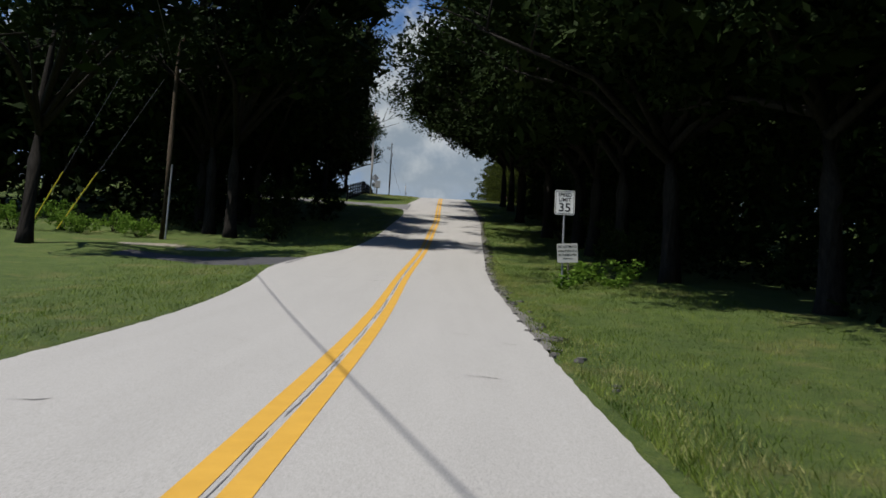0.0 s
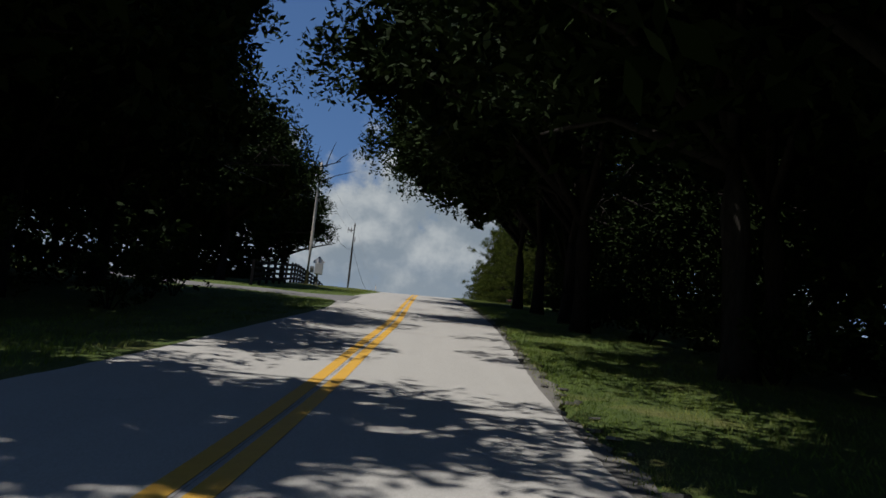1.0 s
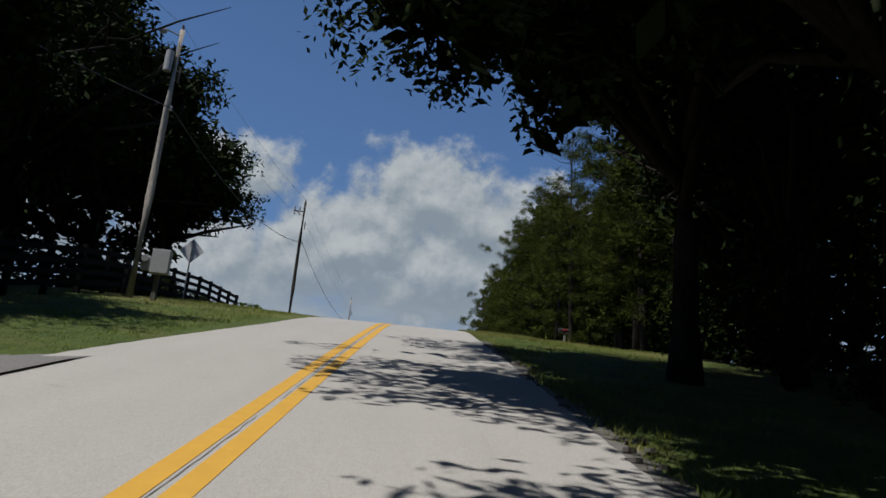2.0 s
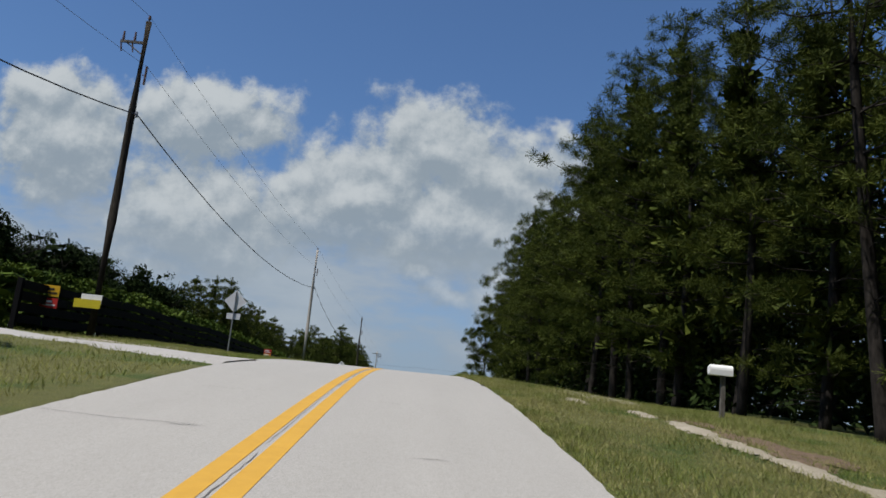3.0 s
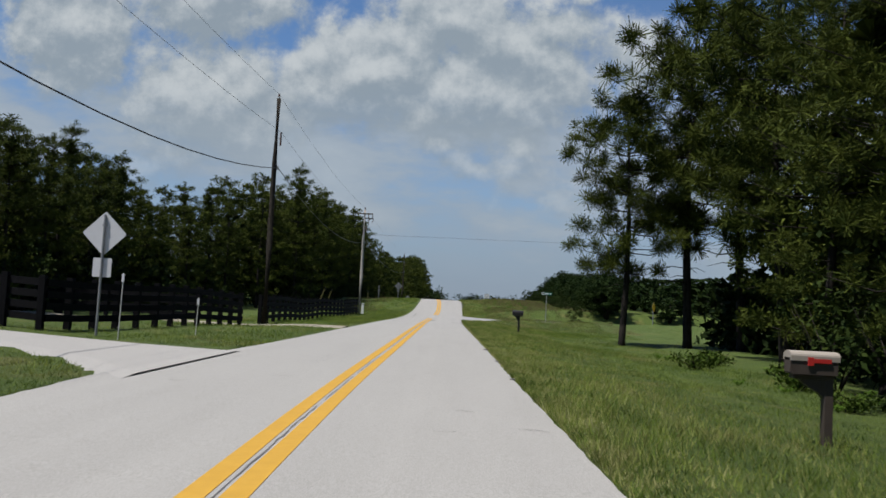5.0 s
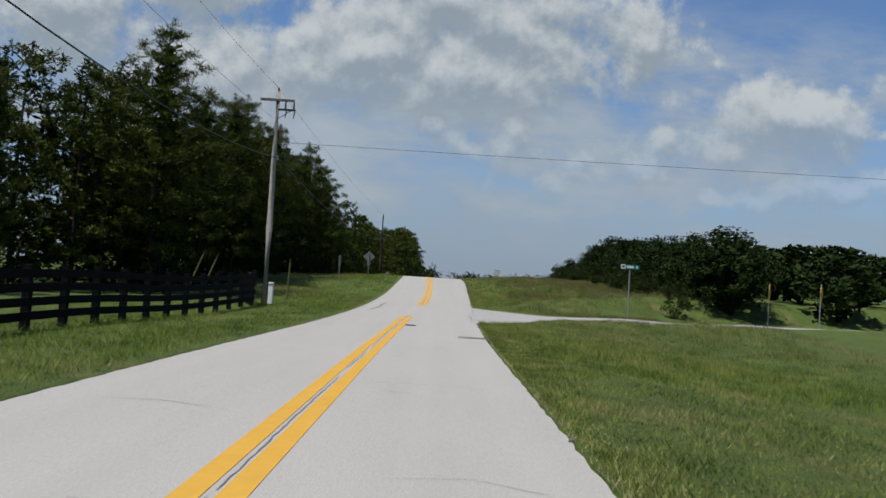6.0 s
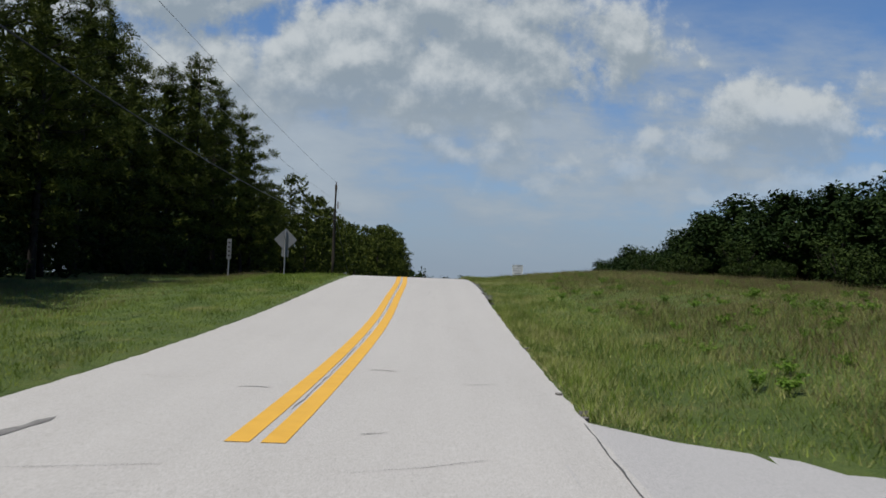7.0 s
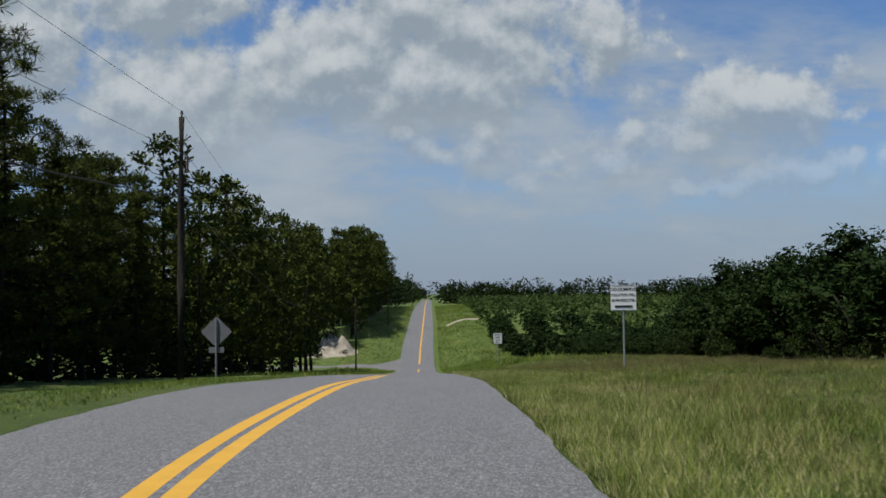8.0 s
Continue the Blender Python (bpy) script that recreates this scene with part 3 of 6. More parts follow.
def ribbon(name, y0, y1, left, right, lift, mat, step=1.0, parent=None, ragged=0.0, thick=0.05, seed=1):
    """A strip that follows the road between two offsets (numbers or functions of y), with a thin edge."""
    ys = np.arange(y0, y1 + step * 0.5, step)
    ys[-1] = y1
    rnd = np.random.RandomState(seed)
    lf = np.array([float(left(v)) if callable(left) else left for v in ys]) + (rnd.rand(len(ys)) - 0.5) * ragged
    rt = np.array([float(right(v)) if callable(right) else right for v in ys]) + (rnd.rand(len(ys)) - 0.5) * ragged
    mid, z = mid_x(ys), road_z(ys) + lift
    rows = np.stack([np.stack([mid + lf, ys, z - thick], -1), np.stack([mid + lf, ys, z], -1),
                     np.stack([mid + rt, ys, z], -1), np.stack([mid + rt, ys, z - thick], -1)], 1)
    n = len(ys)
    idx = np.arange(n * 4).reshape(n, 4)
    q = np.concatenate([np.stack([idx[:-1, j], idx[:-1, j + 1], idx[1:, j + 1], idx[1:, j]], -1) for j in range(3)])
    return np_mesh(name, rows.reshape(-1, 3), q, mat, parent)


SEAM = 298.6
road = thing("road", "pale worn two-lane road with double yellow line", "road", kind="structure")
ribbon("road_surface", -160, SEAM, left_edge, right_edge, 0.0, "old_paving", 0.25, road, ragged=0.035)
newer = ribbon("newer_asphalt", SEAM + 0.001, 900, left_edge, right_edge, 0.004, "asphalt", 0.4, road, ragged=0.05)
tagged(newer, "darker grey asphalt past the seam")
LINES = ((-160, 255.6), (265.6, 327.0))
for y0, y1 in LINES:
    for a in (-0.222, 0.042):
        ribbon("yellow_line", y0, y1, lambda v: a + curve_at(PAINT, v), lambda v: a + 0.18 + curve_at(PAINT, v), 0.005, "yellow", 0.5, road, thick=0.003)
# beyond the crest two dashes, then one solid line up the far slope
for y0, y1, a in ((334, 374, -0.36), (400, 412, -0.12), (420, 900, -0.12)):
    ribbon("yellow_line", y0, y1, a, a + 0.26, 0.012, "yellow", 1.0, road, thick=0.006)


def drape(name, outline, mat, label, category, lift=0.03, step=0.8):
    """A paved patch: near and far edge as lists of (x, y) that run together, draped on the land."""
    near, far = outline
    n = max(2, int(max((Vector(near[-1]) - Vector(near[0])).length, 2) / step))
    def along(pts, s):
        d = [0.0]
        for p, q in zip(pts, pts[1:]):
            d.append(d[-1] + (Vector(q) - Vector(p)).length)
        d = [v / d[-1] for v in d]
        return np.array([np.interp(s, d, [p[0] for p in pts]), np.interp(s, d, [p[1] for p in pts])])
    verts = []
    cross = 7
    for i in range(n + 1):
        a, b = along(near, i / n), along(far, i / n)
        for j in range(cross):
            p = a + (b - a) * j / (cross - 1)
            verts.append((p[0], p[1], z_at(*p) + lift - (0.07 if j in (0, cross - 1) else 0)))
    idx = np.arange((n + 1) * cross).reshape(n + 1, cross)
    q = np.stack([idx[:-1, :-1], idx[:-1, 1:], idx[1:, 1:], idx[1:, :-1]], -1).reshape(-1, 4)
    ob = np_mesh(name, verts, q, mat)
    bpy.context.view_layer.update()
    return tagged(ob, label, category, kind="structure")


build_ground()
# paved patches: near edge, far edge, surface, label
PATCHES = [
    # the first one takes the asphalt with the shade in its colour
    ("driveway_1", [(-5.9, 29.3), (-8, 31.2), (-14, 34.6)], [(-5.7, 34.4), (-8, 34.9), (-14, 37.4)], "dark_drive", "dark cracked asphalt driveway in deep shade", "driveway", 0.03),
    ("driveway_2", [(-3.8, 74.5), (-5.0, 77.2), (-8, 79), (-20, 83)], [(-3.9, 86), (-5.5, 83.6), (-8, 83), (-20, 87)], "old_drive", "broken grey asphalt driveway apron", "driveway", 0.03),
    ("driveway_3", [(-3.9, 127.3), (-6, 128.8), (-13, 130.0), (-22, 131)], [(-3.9, 132.0), (-6, 131.6), (-13, 133.5), (-22, 134.5)], "drive", "pale concrete driveway crossing the verge", "driveway", 0.03),
    ("driveway_4", [(-4.75, 194.6), (-6.2, 197.2), (-12, 200.4), (-24, 204)], [(-4.6, 202.4), (-7.5, 202.6), (-12, 203.6), (-24, 207)], "drive", "pale concrete driveway with a tarred joint", "driveway", 0.03),
    ("driveway_5", [(-4.5, 218.4), (-8, 219.4), (-20, 220.0)], [(-4.5, 220.9), (-8, 221.2), (-20, 222)], "sand", "narrow sandy driveway between the fences", "driveway", 0.03),
    ("side_road", [(1.0, 253.3), (2.4, 255.0), (4.2, 257.8), (8, 260.5), (15.4, 262.8), (120, 290)], [(1.0, 267.6), (2.2, 266.4), (4.2, 265.2), (8, 264.8), (15.4, 266.4), (120, 294)],
     "side_paving", "pale side road joining at the junction", "road", 0.06),
    ("side_road_far", [(-2.4, 409), (-6, 413.5), (-14, 413), (-45, 409)], [(-2.1, 428), (-6, 419), (-14, 416.5), (-45, 413)], "old_drive", "side lane joining in the dip", "road", 0.05),
    ("sand_track", [(6.0, 468), (10, 470), (14.5, 469.4)], [(6.0, 470.5), (10, 473), (14.5, 472)], "sand", "pale sandy track across the far verge", "track", 0.06)]
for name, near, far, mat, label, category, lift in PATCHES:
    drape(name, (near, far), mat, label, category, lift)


def on_paving(x, y):
    """Whether places lie on a paved patch."""
    hit = np.zeros(len(x), bool)
    for name, near, far, *rest in PATCHES:
        flip = 1 if near[-1][0] > near[0][0] else -1
        ax = [p[0] * flip for p in near]
        lo = np.interp(x * flip, ax, [p[1] for p in near])
        hi = np.interp(x * flip, [p[0] * flip for p in far], [p[1] for p in far])
        hit |= (x * flip >= ax[0] - 0.3) & (x * flip <= ax[-1]) & (y > lo - 0.05) & (y < hi + 0.05)
    return hit
# ---------------------------------------------------------------- poles and wires
POLES = [  # x, y, height, how dark
    (-15.1, 44.0, 13.2, "brown_pole_wood"), (-9.75, 102.2, 10.2, "pale_pole_wood"), (-9.85, 136.0, 10.35, "pole_wood"), (-9.4, 179.0, 10.15, "pale_pole_wood"),
    (-8.35, 221.5, 10.2, "pole_wood"), (-7.95, 259.6, 9.35, "pale_pole_wood"), (-7.45, 324.7, 8.75, "pole_wood"),
    (-10.9, 381.0, 9.6, "pole_wood"), (-7.5, 403.0, 8.9, "pole_wood"), (-5.9, 471.0, 7.4, "pole_wood"), (-1.6, 560.0, 8.5, "pole_wood")]


def utility_pole(x, y, h, mat):
    z = z_at(x, y)
    tone = "weathered dark brown" if mat == "pole_wood" else "sun-bleached grey"
    ob = thing("utility_pole", tone + " wooden utility pole on the grass verge", "utility pole", (x, y, z), "roadside utility poles")
    part("pole", tube(bmesh.new(), [(0, 0, -0.3), (0.01, 0, h * 0.35), (-0.01, 0.01, h * 0.7), (0, 0, h)], [0.145, 0.135, 0.115, 0.095], 12), mat, ob)
    b = rod(bmesh.new(), (0, 0, h), (0, 0, h + 0.10), 0.03, 0.025, 8)
    rod(b, (0, 0, h + 0.10), (0, 0, h + 0.22), 0.055, 0.035, 8)
    part("insulator", b, "ceramic", ob, "brown ceramic insulator")
    b = rod(bmesh.new(), (0.10, 0, h * 0.82), (0.22, 0, h * 0.82), 0.02, 0.02, 6)
    rod(b, (0.20, 0, h * 0.79), (0.20, 0, h * 0.85), 0.04, 0.04, 8)
    part("side_insulator", b, "ceramic", ob)
    b = box(bmesh.new(), (0.06, 0.10, 0.18), (0.15, 0, h * 0.69))
    part("cable_clamp", b, "steel", ob)
    return ob


def transformer_arm(ob, h, side=-1):
    b = box(bmesh.new(), (0.75, 0.07, 0.08), (side * 0.42, 0, h - 0.75))
    rod(b, (side * 0.05, 0, h - 1.15), (side * 0.6, 0, h - 0.78), 0.02)
    part("bracket_arm", b, "grey_wood", ob)
    for k in (0.35, 0.72):
        b = rod(bmesh.new(), (side * k, 0, h - 0.72), (side * k, 0, h - 0.40), 0.045, 0.03, 8)
        rod(b, (side * k, 0, h - 1.1), (side * (k + 0.06), 0, h - 0.75), 0.025, 0.03, 6)
        part("fused_cutout", b, "ceramic", ob)


pole_objects = [utility_pole(*p) for p in POLES]
transformer_arm(pole_objects[2], 10.35)
transformer_arm(pole_objects[5], 9.35, 1)
b = box(bmesh.new(), (1.5, 0.09, 0.11), (0, -0.1, 9.0), bevel=0.01)
part("crossarm", b, "grey_wood", pole_objects[5])


def sagging(name, a, b, sag, r, mat, label, category="cable"):
    a, b = Vector(a), Vector(b)
    n = 14
    cu = bpy.data.curves.new(name, "CURVE")
    cu.dimensions, cu.bevel_depth, cu.bevel_resolution = "3D", r, 1
    sp = cu.splines.new("POLY")
    sp.points.add(n)
    for i in range(n + 1):
        s = i / n
        p = a.lerp(b, s) - Vector((0, 0, sag * 4 * s * (1 - s)))
        sp.points[i].co = (*p, 1)
    cu.materials.append(M[mat])
    return tagged(new(name, cu), label, category)


tops = [(x, y, z_at(x, y), h) for x, y, h, m in POLES]
for (xa, ya, za, ha), (xb, yb, zb, hb) in zip(tops, tops[1:]):
    sagging("power_line", (xa, ya, za + ha + 0.2), (xb, yb, zb + hb + 0.2), 0.45, 0.006, "thin_wire", "thin grey power line between poles", "power line")
    sagging("neutral_line", (xa + 0.2, ya, za + ha * 0.85), (xb + 0.2, yb, zb + hb * 0.85), 0.5, 0.006, "thin_wire", "thin grey neutral wire between poles", "power line")
    sagging("telephone_cable", (xa + 0.17, ya, za + ha * 0.69), (xb + 0.17, yb, zb + hb * 0.69), 1.7 if 170 < ya < 200 else 1.1, 0.019, "cable", "thick black telephone cable hung from poles", "cable")
xf, yf, zf, hf = tops[5]
sagging("crossing_wire", (xf, yf, zf + hf - 2.2), (44, yf + 7, 34.6), 0.1, 0.009, "cable", "dark wire crossing above the junction", "cable")
x0, y0, zz0, h0 = tops[0]
sagging("service_wire", (x0, y0, zz0 + 8.7), (3.15, -21.2, 5.2), 0.25, 0.017, "cable", "dark service cable crossing above the road", "cable")

# guy wires with yellow guards beside the first pole and the sixth
def guy_wire(x, y, dx, dz, group, reach=2.6, tone="guard"):
    z = z_at(x, y)
    ob = thing("guy_wire", "taut steel guy wire with a yellow plastic guard", "guy wire", (x, y, z), group)
    part("strand", rod(bmesh.new(), (0, 0, -0.1), (dx * reach, 0, dz * reach), 0.012, 0.012, 6), "thin_wire", ob)
    part("guard_sleeve", rod(bmesh.new(), (dx * 0.05, 0, dz * 0.05), (dx, 0, dz), 0.045, 0.035, 8), tone, ob, "yellow guard sleeve")
    return ob


guy_wire(-22.4, 44.5, 1.55, 3.3, "guy wires by the first pole")
guy_wire(-20.7, 44.0, 1.9, 3.3, "guy wires by the first pole")
guy_wire(-12.3, 262.5, 0.75, 2.0, "guy wires by the junction", 1.1, "old_guard")
guy_wire(-11.6, 262.5, 0.70, 1.9, "guy wires by the junction", 1.1, "old_guard")
guy_wire(-7.6, 263.2, 0.05, 1.9, "guy wires by the junction", 1.1, "old_guard")
# conduit and meter boxes
b = rod(bmesh.new(), (0.2, 0, 0), (0.2, 0, 4.0), 0.05, 0.05, 8)
part("conduit", b, "steel", pole_objects[0], "grey steel conduit")
xa, ya, za, ha = tops[1]
cab = thing("meter_cabinet", "grey steel electric meter cabinet on a wooden post", "electric cabinet", (xa + 0.75, ya + 0.2, z_at(xa + 0.75, ya)))
part("post", box(bmesh.new(), (0.16, 0.16, 1.7), (0, 0, 0.75), bevel=0.01), "grey_wood", cab)
part("cabinet", box(bmesh.new(), (0.62, 0.28, 0.85), (0.1, -0.2, 1.35), bevel=0.02), "grey_box", cab)
part("meter", rod(bmesh.new(), (-0.45, -0.12, 1.42), (-0.45, -0.3, 1.42), 0.13, 0.12, 14), "steel", cab)
part("meter_box", box(bmesh.new(), (0.3, 0.16, 0.5), (-0.45, -0.05, 1.3), bevel=0.02), "grey_box", cab)
part("transformer_can", rod(bmesh.new(), (-0.24, -0.12, ha - 1.75), (-0.24, -0.12, ha - 0.95), 0.15, 0.15, 14), "grey_box", pole_objects[1], "grey transformer can")
b = rod(bmesh.new(), (0, 0, ha - 0.25), (-0.6, -0.25, ha - 0.1), 0.03, 0.03, 8)
part("lamp_arm", b, "steel", pole_objects[1])
b = bmesh.new()
bmesh.ops.create_uvsphere(b, u_segments=12, v_segments=8, radius=0.16, matrix=Matrix.Translation((-0.62, -0.25, ha - 0.2)) @ Matrix.Diagonal((1, 1, 0.7, 1)))
part("lamp_head", b, "grey_box", pole_objects[1])
xp, yp = -7.62, 259.3
mk = thing("cable_pedestal", "white plastic cable pedestal beside a pole", "utility box", (xp, yp, z_at(xp, yp)))
part("housing", box(bmesh.new(), (0.2, 0.2, 0.85), (0, 0, 0.42), bevel=0.03), "white", mk)
part("cap", box(bmesh.new(), (0.23, 0.23, 0.12), (0, 0, 0.9), bevel=0.03), "dirty_white", mk)


# ---------------------------------------------------------------- road signs
def post_of(ob, h, lean=0.0, r=0.032):
    b = rod(bmesh.new(), (0, 0.03, -0.25), (lean, 0.03, h), r, r, 8)
    part("post", b, "steel", ob)


def bolts(ob, at):
    for x, z in at:
        part("bolt", rod(bmesh.new(), (x, -0.016, z), (x, 0.012, z), 0.012, 0.012, 6), "steel", ob)


def bars(parent, mat, rows, y=-0.012):
    """Rows of plain bars where lettering cannot be read: (x, z, width, height)."""
    for x, z, w, h in rows:
        part("bar", box(bmesh.new(), (w, 0.004, h), (x, y, z)), mat, parent)


def speed_sign(x, y, h, turn=0.0, label="white speed limit sign on a steel post"):
    ob = thing("speed_limit_sign", label, "traffic sign", (x, y, z_at(x, y)), "speed limit signs", turn=turn)
    post_of(ob, h + 0.32)
    p = part("panel", plate(bmesh.new(), rounded(0.61, 0.76, 0.05), 0.008, (0, 0, h)), "white", ob)
    for w, t, cx, cz in ((0.55, 0.014, 0, 0.345), (0.55, 0.014, 0, -0.345), (0.014, 0.68, -0.275, 0), (0.014, 0.68, 0.275, 0)):
        part("border", box(bmesh.new(), (w, 0.004, t), (cx, -0.007, h + cz)), "black", ob)
    wording("lettering", "SPEED", 0.165, "black", ob, (0, -0.008, h + 0.235), 0.92)
    wording("lettering", "LIMIT", 0.165, "black", ob, (0, -0.008, h + 0.08), 0.98)
    wording("lettering", "35", 0.37, "black", ob, (0, -0.008, h - 0.165), 1.05)
    bolts(ob, ((0, h + 0.29), (0, h - 0.29)))
    return ob


def diamond_sign(x, y, h, w=0.76, plate_size=(0.6, 0.25), gap=0.62, turn=0.0, metal="sign_back", label="diamond warning sign seen from its bare metal back"):
    """A warning sign seen from behind: bare metal, its painted side away."""
    ob = thing("warning_sign", label, "traffic sign", (x, y, z_at(x, y)), "diamond warning signs", turn=turn)
    post_of(ob, h + w * 0.6)
    part("panel", plate(bmesh.new(), diamond(w), 0.006, (0, 0.07, h)), metal, ob)
    part("face", plate(bmesh.new(), diamond(w - 0.01), 0.003, (0, 0.08, h)), "yellow_sign", ob, "yellow painted front")
    if plate_size:
        part("lower_panel", plate(bmesh.new(), rounded(*plate_size, 0.03), 0.006, (0, 0.07, h - gap)), metal, ob)
    part("clamp", box(bmesh.new(), (0.10, 0.05, 0.04), (0, 0.03, h + 0.2)), "steel", ob)
    return ob


s35 = speed_sign(3.32, 25.42, 2.60, label="white speed limit sign above a leaning litter notice")
lit_z = 1.05
lp = part("litter_notice", plate(bmesh.new(), [(x * math.cos(0.07) - z * math.sin(0.07), x * math.sin(0.07) + z * math.cos(0.07)) for x, z in rounded(0.62, 0.58, 0.04)],
                                 0.008, (0.13, -0.045, lit_z)), "dirty_white", s35, "white notice leaning on the post")
for k, (txt, size, dz) in enumerate((("NO LITTERING", 0.098, 0.19), ("VIOLATORS WILL", 0.085, 0.065), ("BE PROSECUTED", 0.085, -0.055), ("UNDER F.S.403", 0.055, -0.17))):
    w = wording("lettering", txt, size, "black", lp, (0, 0, 0), 0.86)
    w.matrix_basis = pose(0.13 - 0.07 * dz, -0.053, lit_z + dz, 0, -4, 0)
part("leaning_stake", rod(bmesh.new(), (0.24, -0.02, -0.25), (0.12, -0.02, lit_z + 0.2), 0.028, 0.028, 8), "grey_wood", s35, "leaning wooden stake")

diamond_sign(-9.85, 108.7, 2.15, plate_size=None)
diamond_sign(-9.0, 150.5, 2.52, plate_size=(0.64, 0.28), gap=0.72)
diamond_sign(-8.66, 204.0, 2.45, plate_size=(0.45, 0.46), gap=0.82)
# the last two backs use the darkened metal in place of shade
diamond_sign(-6.71, 298.7, 1.64, plate_size=(0.32, 0.34), gap=0.62, metal="shaded_aluminium")
diamond_sign(-6.58, 325.9, 1.62, plate_size=(0.52, 0.2), gap=0.62, metal="shaded_aluminium")

diamond_sign(20.4, 268.4, 1.9, plate_size=None, turn=238, label="yellow diamond warning sign beside the side road")

note = thing("notice_sign", "square white notice sign on a tall steel post", "sign", (6.44, 321.4, z_at(6.44, 321.4)))
hn = 29.22 - z_at(6.44, 321.4)
post_of(note, hn + 0.4)
part("panel", plate(bmesh.new(), rounded(0.76, 0.76, 0.03), 0.008, (0, 0, hn)), "white", note)
for txt, size, dz in (("NO DUMPING", 0.135, 0.25), ("VIOLATORS WILL", 0.105, 0.09), ("BE PROSECUTED", 0.105, -0.07)):
    wording("lettering", txt, size, "black", note, (0, -0.008, hn + dz), 0.9)
bars(note, "black", [(0.0, hn - 0.245, 0.52, 0.05)])
for cz in (-0.36, 0.36):
    part("border", box(bmesh.new(), (0.72, 0.004, 0.012), (0, -0.007, hn + cz)), "black", note)
speed_sign(6.0, 357.0, 1.9)

st = thing("street_name_sign", "green and white street name sign on a post", "street sign", (9.54, 266.4, z_at(9.54, 266.4)), turn=14)
hs = 28.91 - z_at(9.54, 266.4)
post_of(st, hs)
part("blade", plate(bmesh.new(), rounded(1.05, 0.24, 0.03), 0.008, (0, 0, hs + 0.06)), "green_sign", st, "green name blade")
part("blade_end", plate(bmesh.new(), rounded(0.27, 0.235, 0.02), 0.01, (-0.39, -0.002, hs + 0.06)), "white", st, "white end panel")
bars(st, "white", ((0.0, hs + 0.06, 0.40, 0.12), (0.38, hs + 0.06, 0.12, 0.11)))
bars(st, "black", ((-0.39, hs + 0.075, 0.14, 0.09),), -0.014)

yd = thing("warning_sign", "narrow yellow warning sign beside the side road", "traffic sign", (17.5, 262.0 + 6, z_at(17.5, 268)), turn=62)
post_of(yd, 2.2)
part("panel", plate(bmesh.new(), diamond(0.76), 0.006, (0, 0, 1.75)), "yellow_sign", yd)

# this board's grey also carries painted-in shade
mb = thing("marker_board", "narrow marker board on a post by the pines, shade put into its grey", "sign", (-9.35, 299.0, z_at(-9.35, 299.0)))
post_of(mb, 1.75)
part("panel", plate(bmesh.new(), rounded(0.20, 0.95, 0.02), 0.008, (0, 0, 1.3)), "shaded_aluminium", mb)
bars(mb, "black", [(0.0, 1.3 + dz, 0.10, 0.07) for dz in (-0.3, -0.1, 0.1, 0.3)])
# slender markers by the driveway
for x, y, h in ((-7.7, 202.9, 1.5), (-7.0, 206.5, 1.0)):
    mk = thing("marker_post", "slim pale marker post by the driveway", "marker post", (x, y, z_at(x, y)), "driveway markers")
    part("stake", rod(bmesh.new(), (0, 0, -0.1), (0.02, 0, h), 0.013, 0.012, 7), "dirty_white", mk)
    part("reflector", box(bmesh.new(), (0.06, 0.012, 0.16), (0.02, -0.02, h - 0.12), bevel=0.004), "sign_back", mk)


# painted boards on the fence
def fence_board(x, y, z, colours, label):
    ob = thing("fence_notice", label, "notice board", (x, y, z), "notices on the fence")
    for dz, h, mat, ink in colours:
        p = part("panel", plate(bmesh.new(), rounded(0.56, h, 0.02), 0.012, (0, 0, dz)), mat, ob)
        bars(p, ink, ((-0.06, dz + h * 0.15, 0.34, h * 0.2), (0.02, dz - h * 0.2, 0.40, h * 0.16)), -0.012)
    return ob


# ---------------------------------------------------------------- fences, hedge, mailboxes
def board_fence(way, height, group, rails=4, step=2.44, half=0.088):
    """A black board fence along a way of (x, y) points: square posts and flat rails."""
    stops = [Vector(way[0])]
    for a, b in zip(way, way[1:]):
        a, b = Vector(a), Vector(b)
        n = max(1, round((b - a).length / step))
        stops += [a.lerp(b, (i + 1) / n) for i in range(n)]
    base = Vector((*way[0], z_at(*way[0])))
    ob = thing("board_fence", "black-painted four-board wooden fence along the verge", "fence", tuple(base), group)
    pts = [Vector((p.x, p.y, z_at(p.x, p.y))) - base for p in stops]
    post_mesh = None
    for p in pts:
        if post_mesh is None:
            post = part("post", box(bmesh.new(), (0.16, 0.16, height + 0.45), (0, 0, height / 2 - 0.1), bevel=0.008), "fence", ob)
            post_mesh = post.data
        else:
            post = new("post", post_mesh)
            post.parent = ob
        post.matrix_basis = Matrix.Translation(p)
    for a, b in zip(pts, pts[1:]):
        d = b - a
        for k in range(rails):
            h = height * (0.24 + 0.72 * k / (rails - 1))
            bm = bmesh.new()
            side = 0.10
            lo, hi = half, half
            vs = [bm.verts.new((q.x + sx, q.y, q.z + h + sz)) for q in (a, b) for sx, sz in ((side, -lo), (side + 0.03, -lo), (side + 0.03, hi), (side, hi))]
            for f in ((0, 1, 2, 3), (7, 6, 5, 4), (0, 4, 5, 1), (1, 5, 6, 2), (2, 6, 7, 3), (3, 7, 4, 0)):
                bm.faces.new([vs[i] for i in f])
            bmesh.ops.recalc_face_normals(bm, faces=bm.faces)
            part("rail", bm, "fence", ob)
    return ob


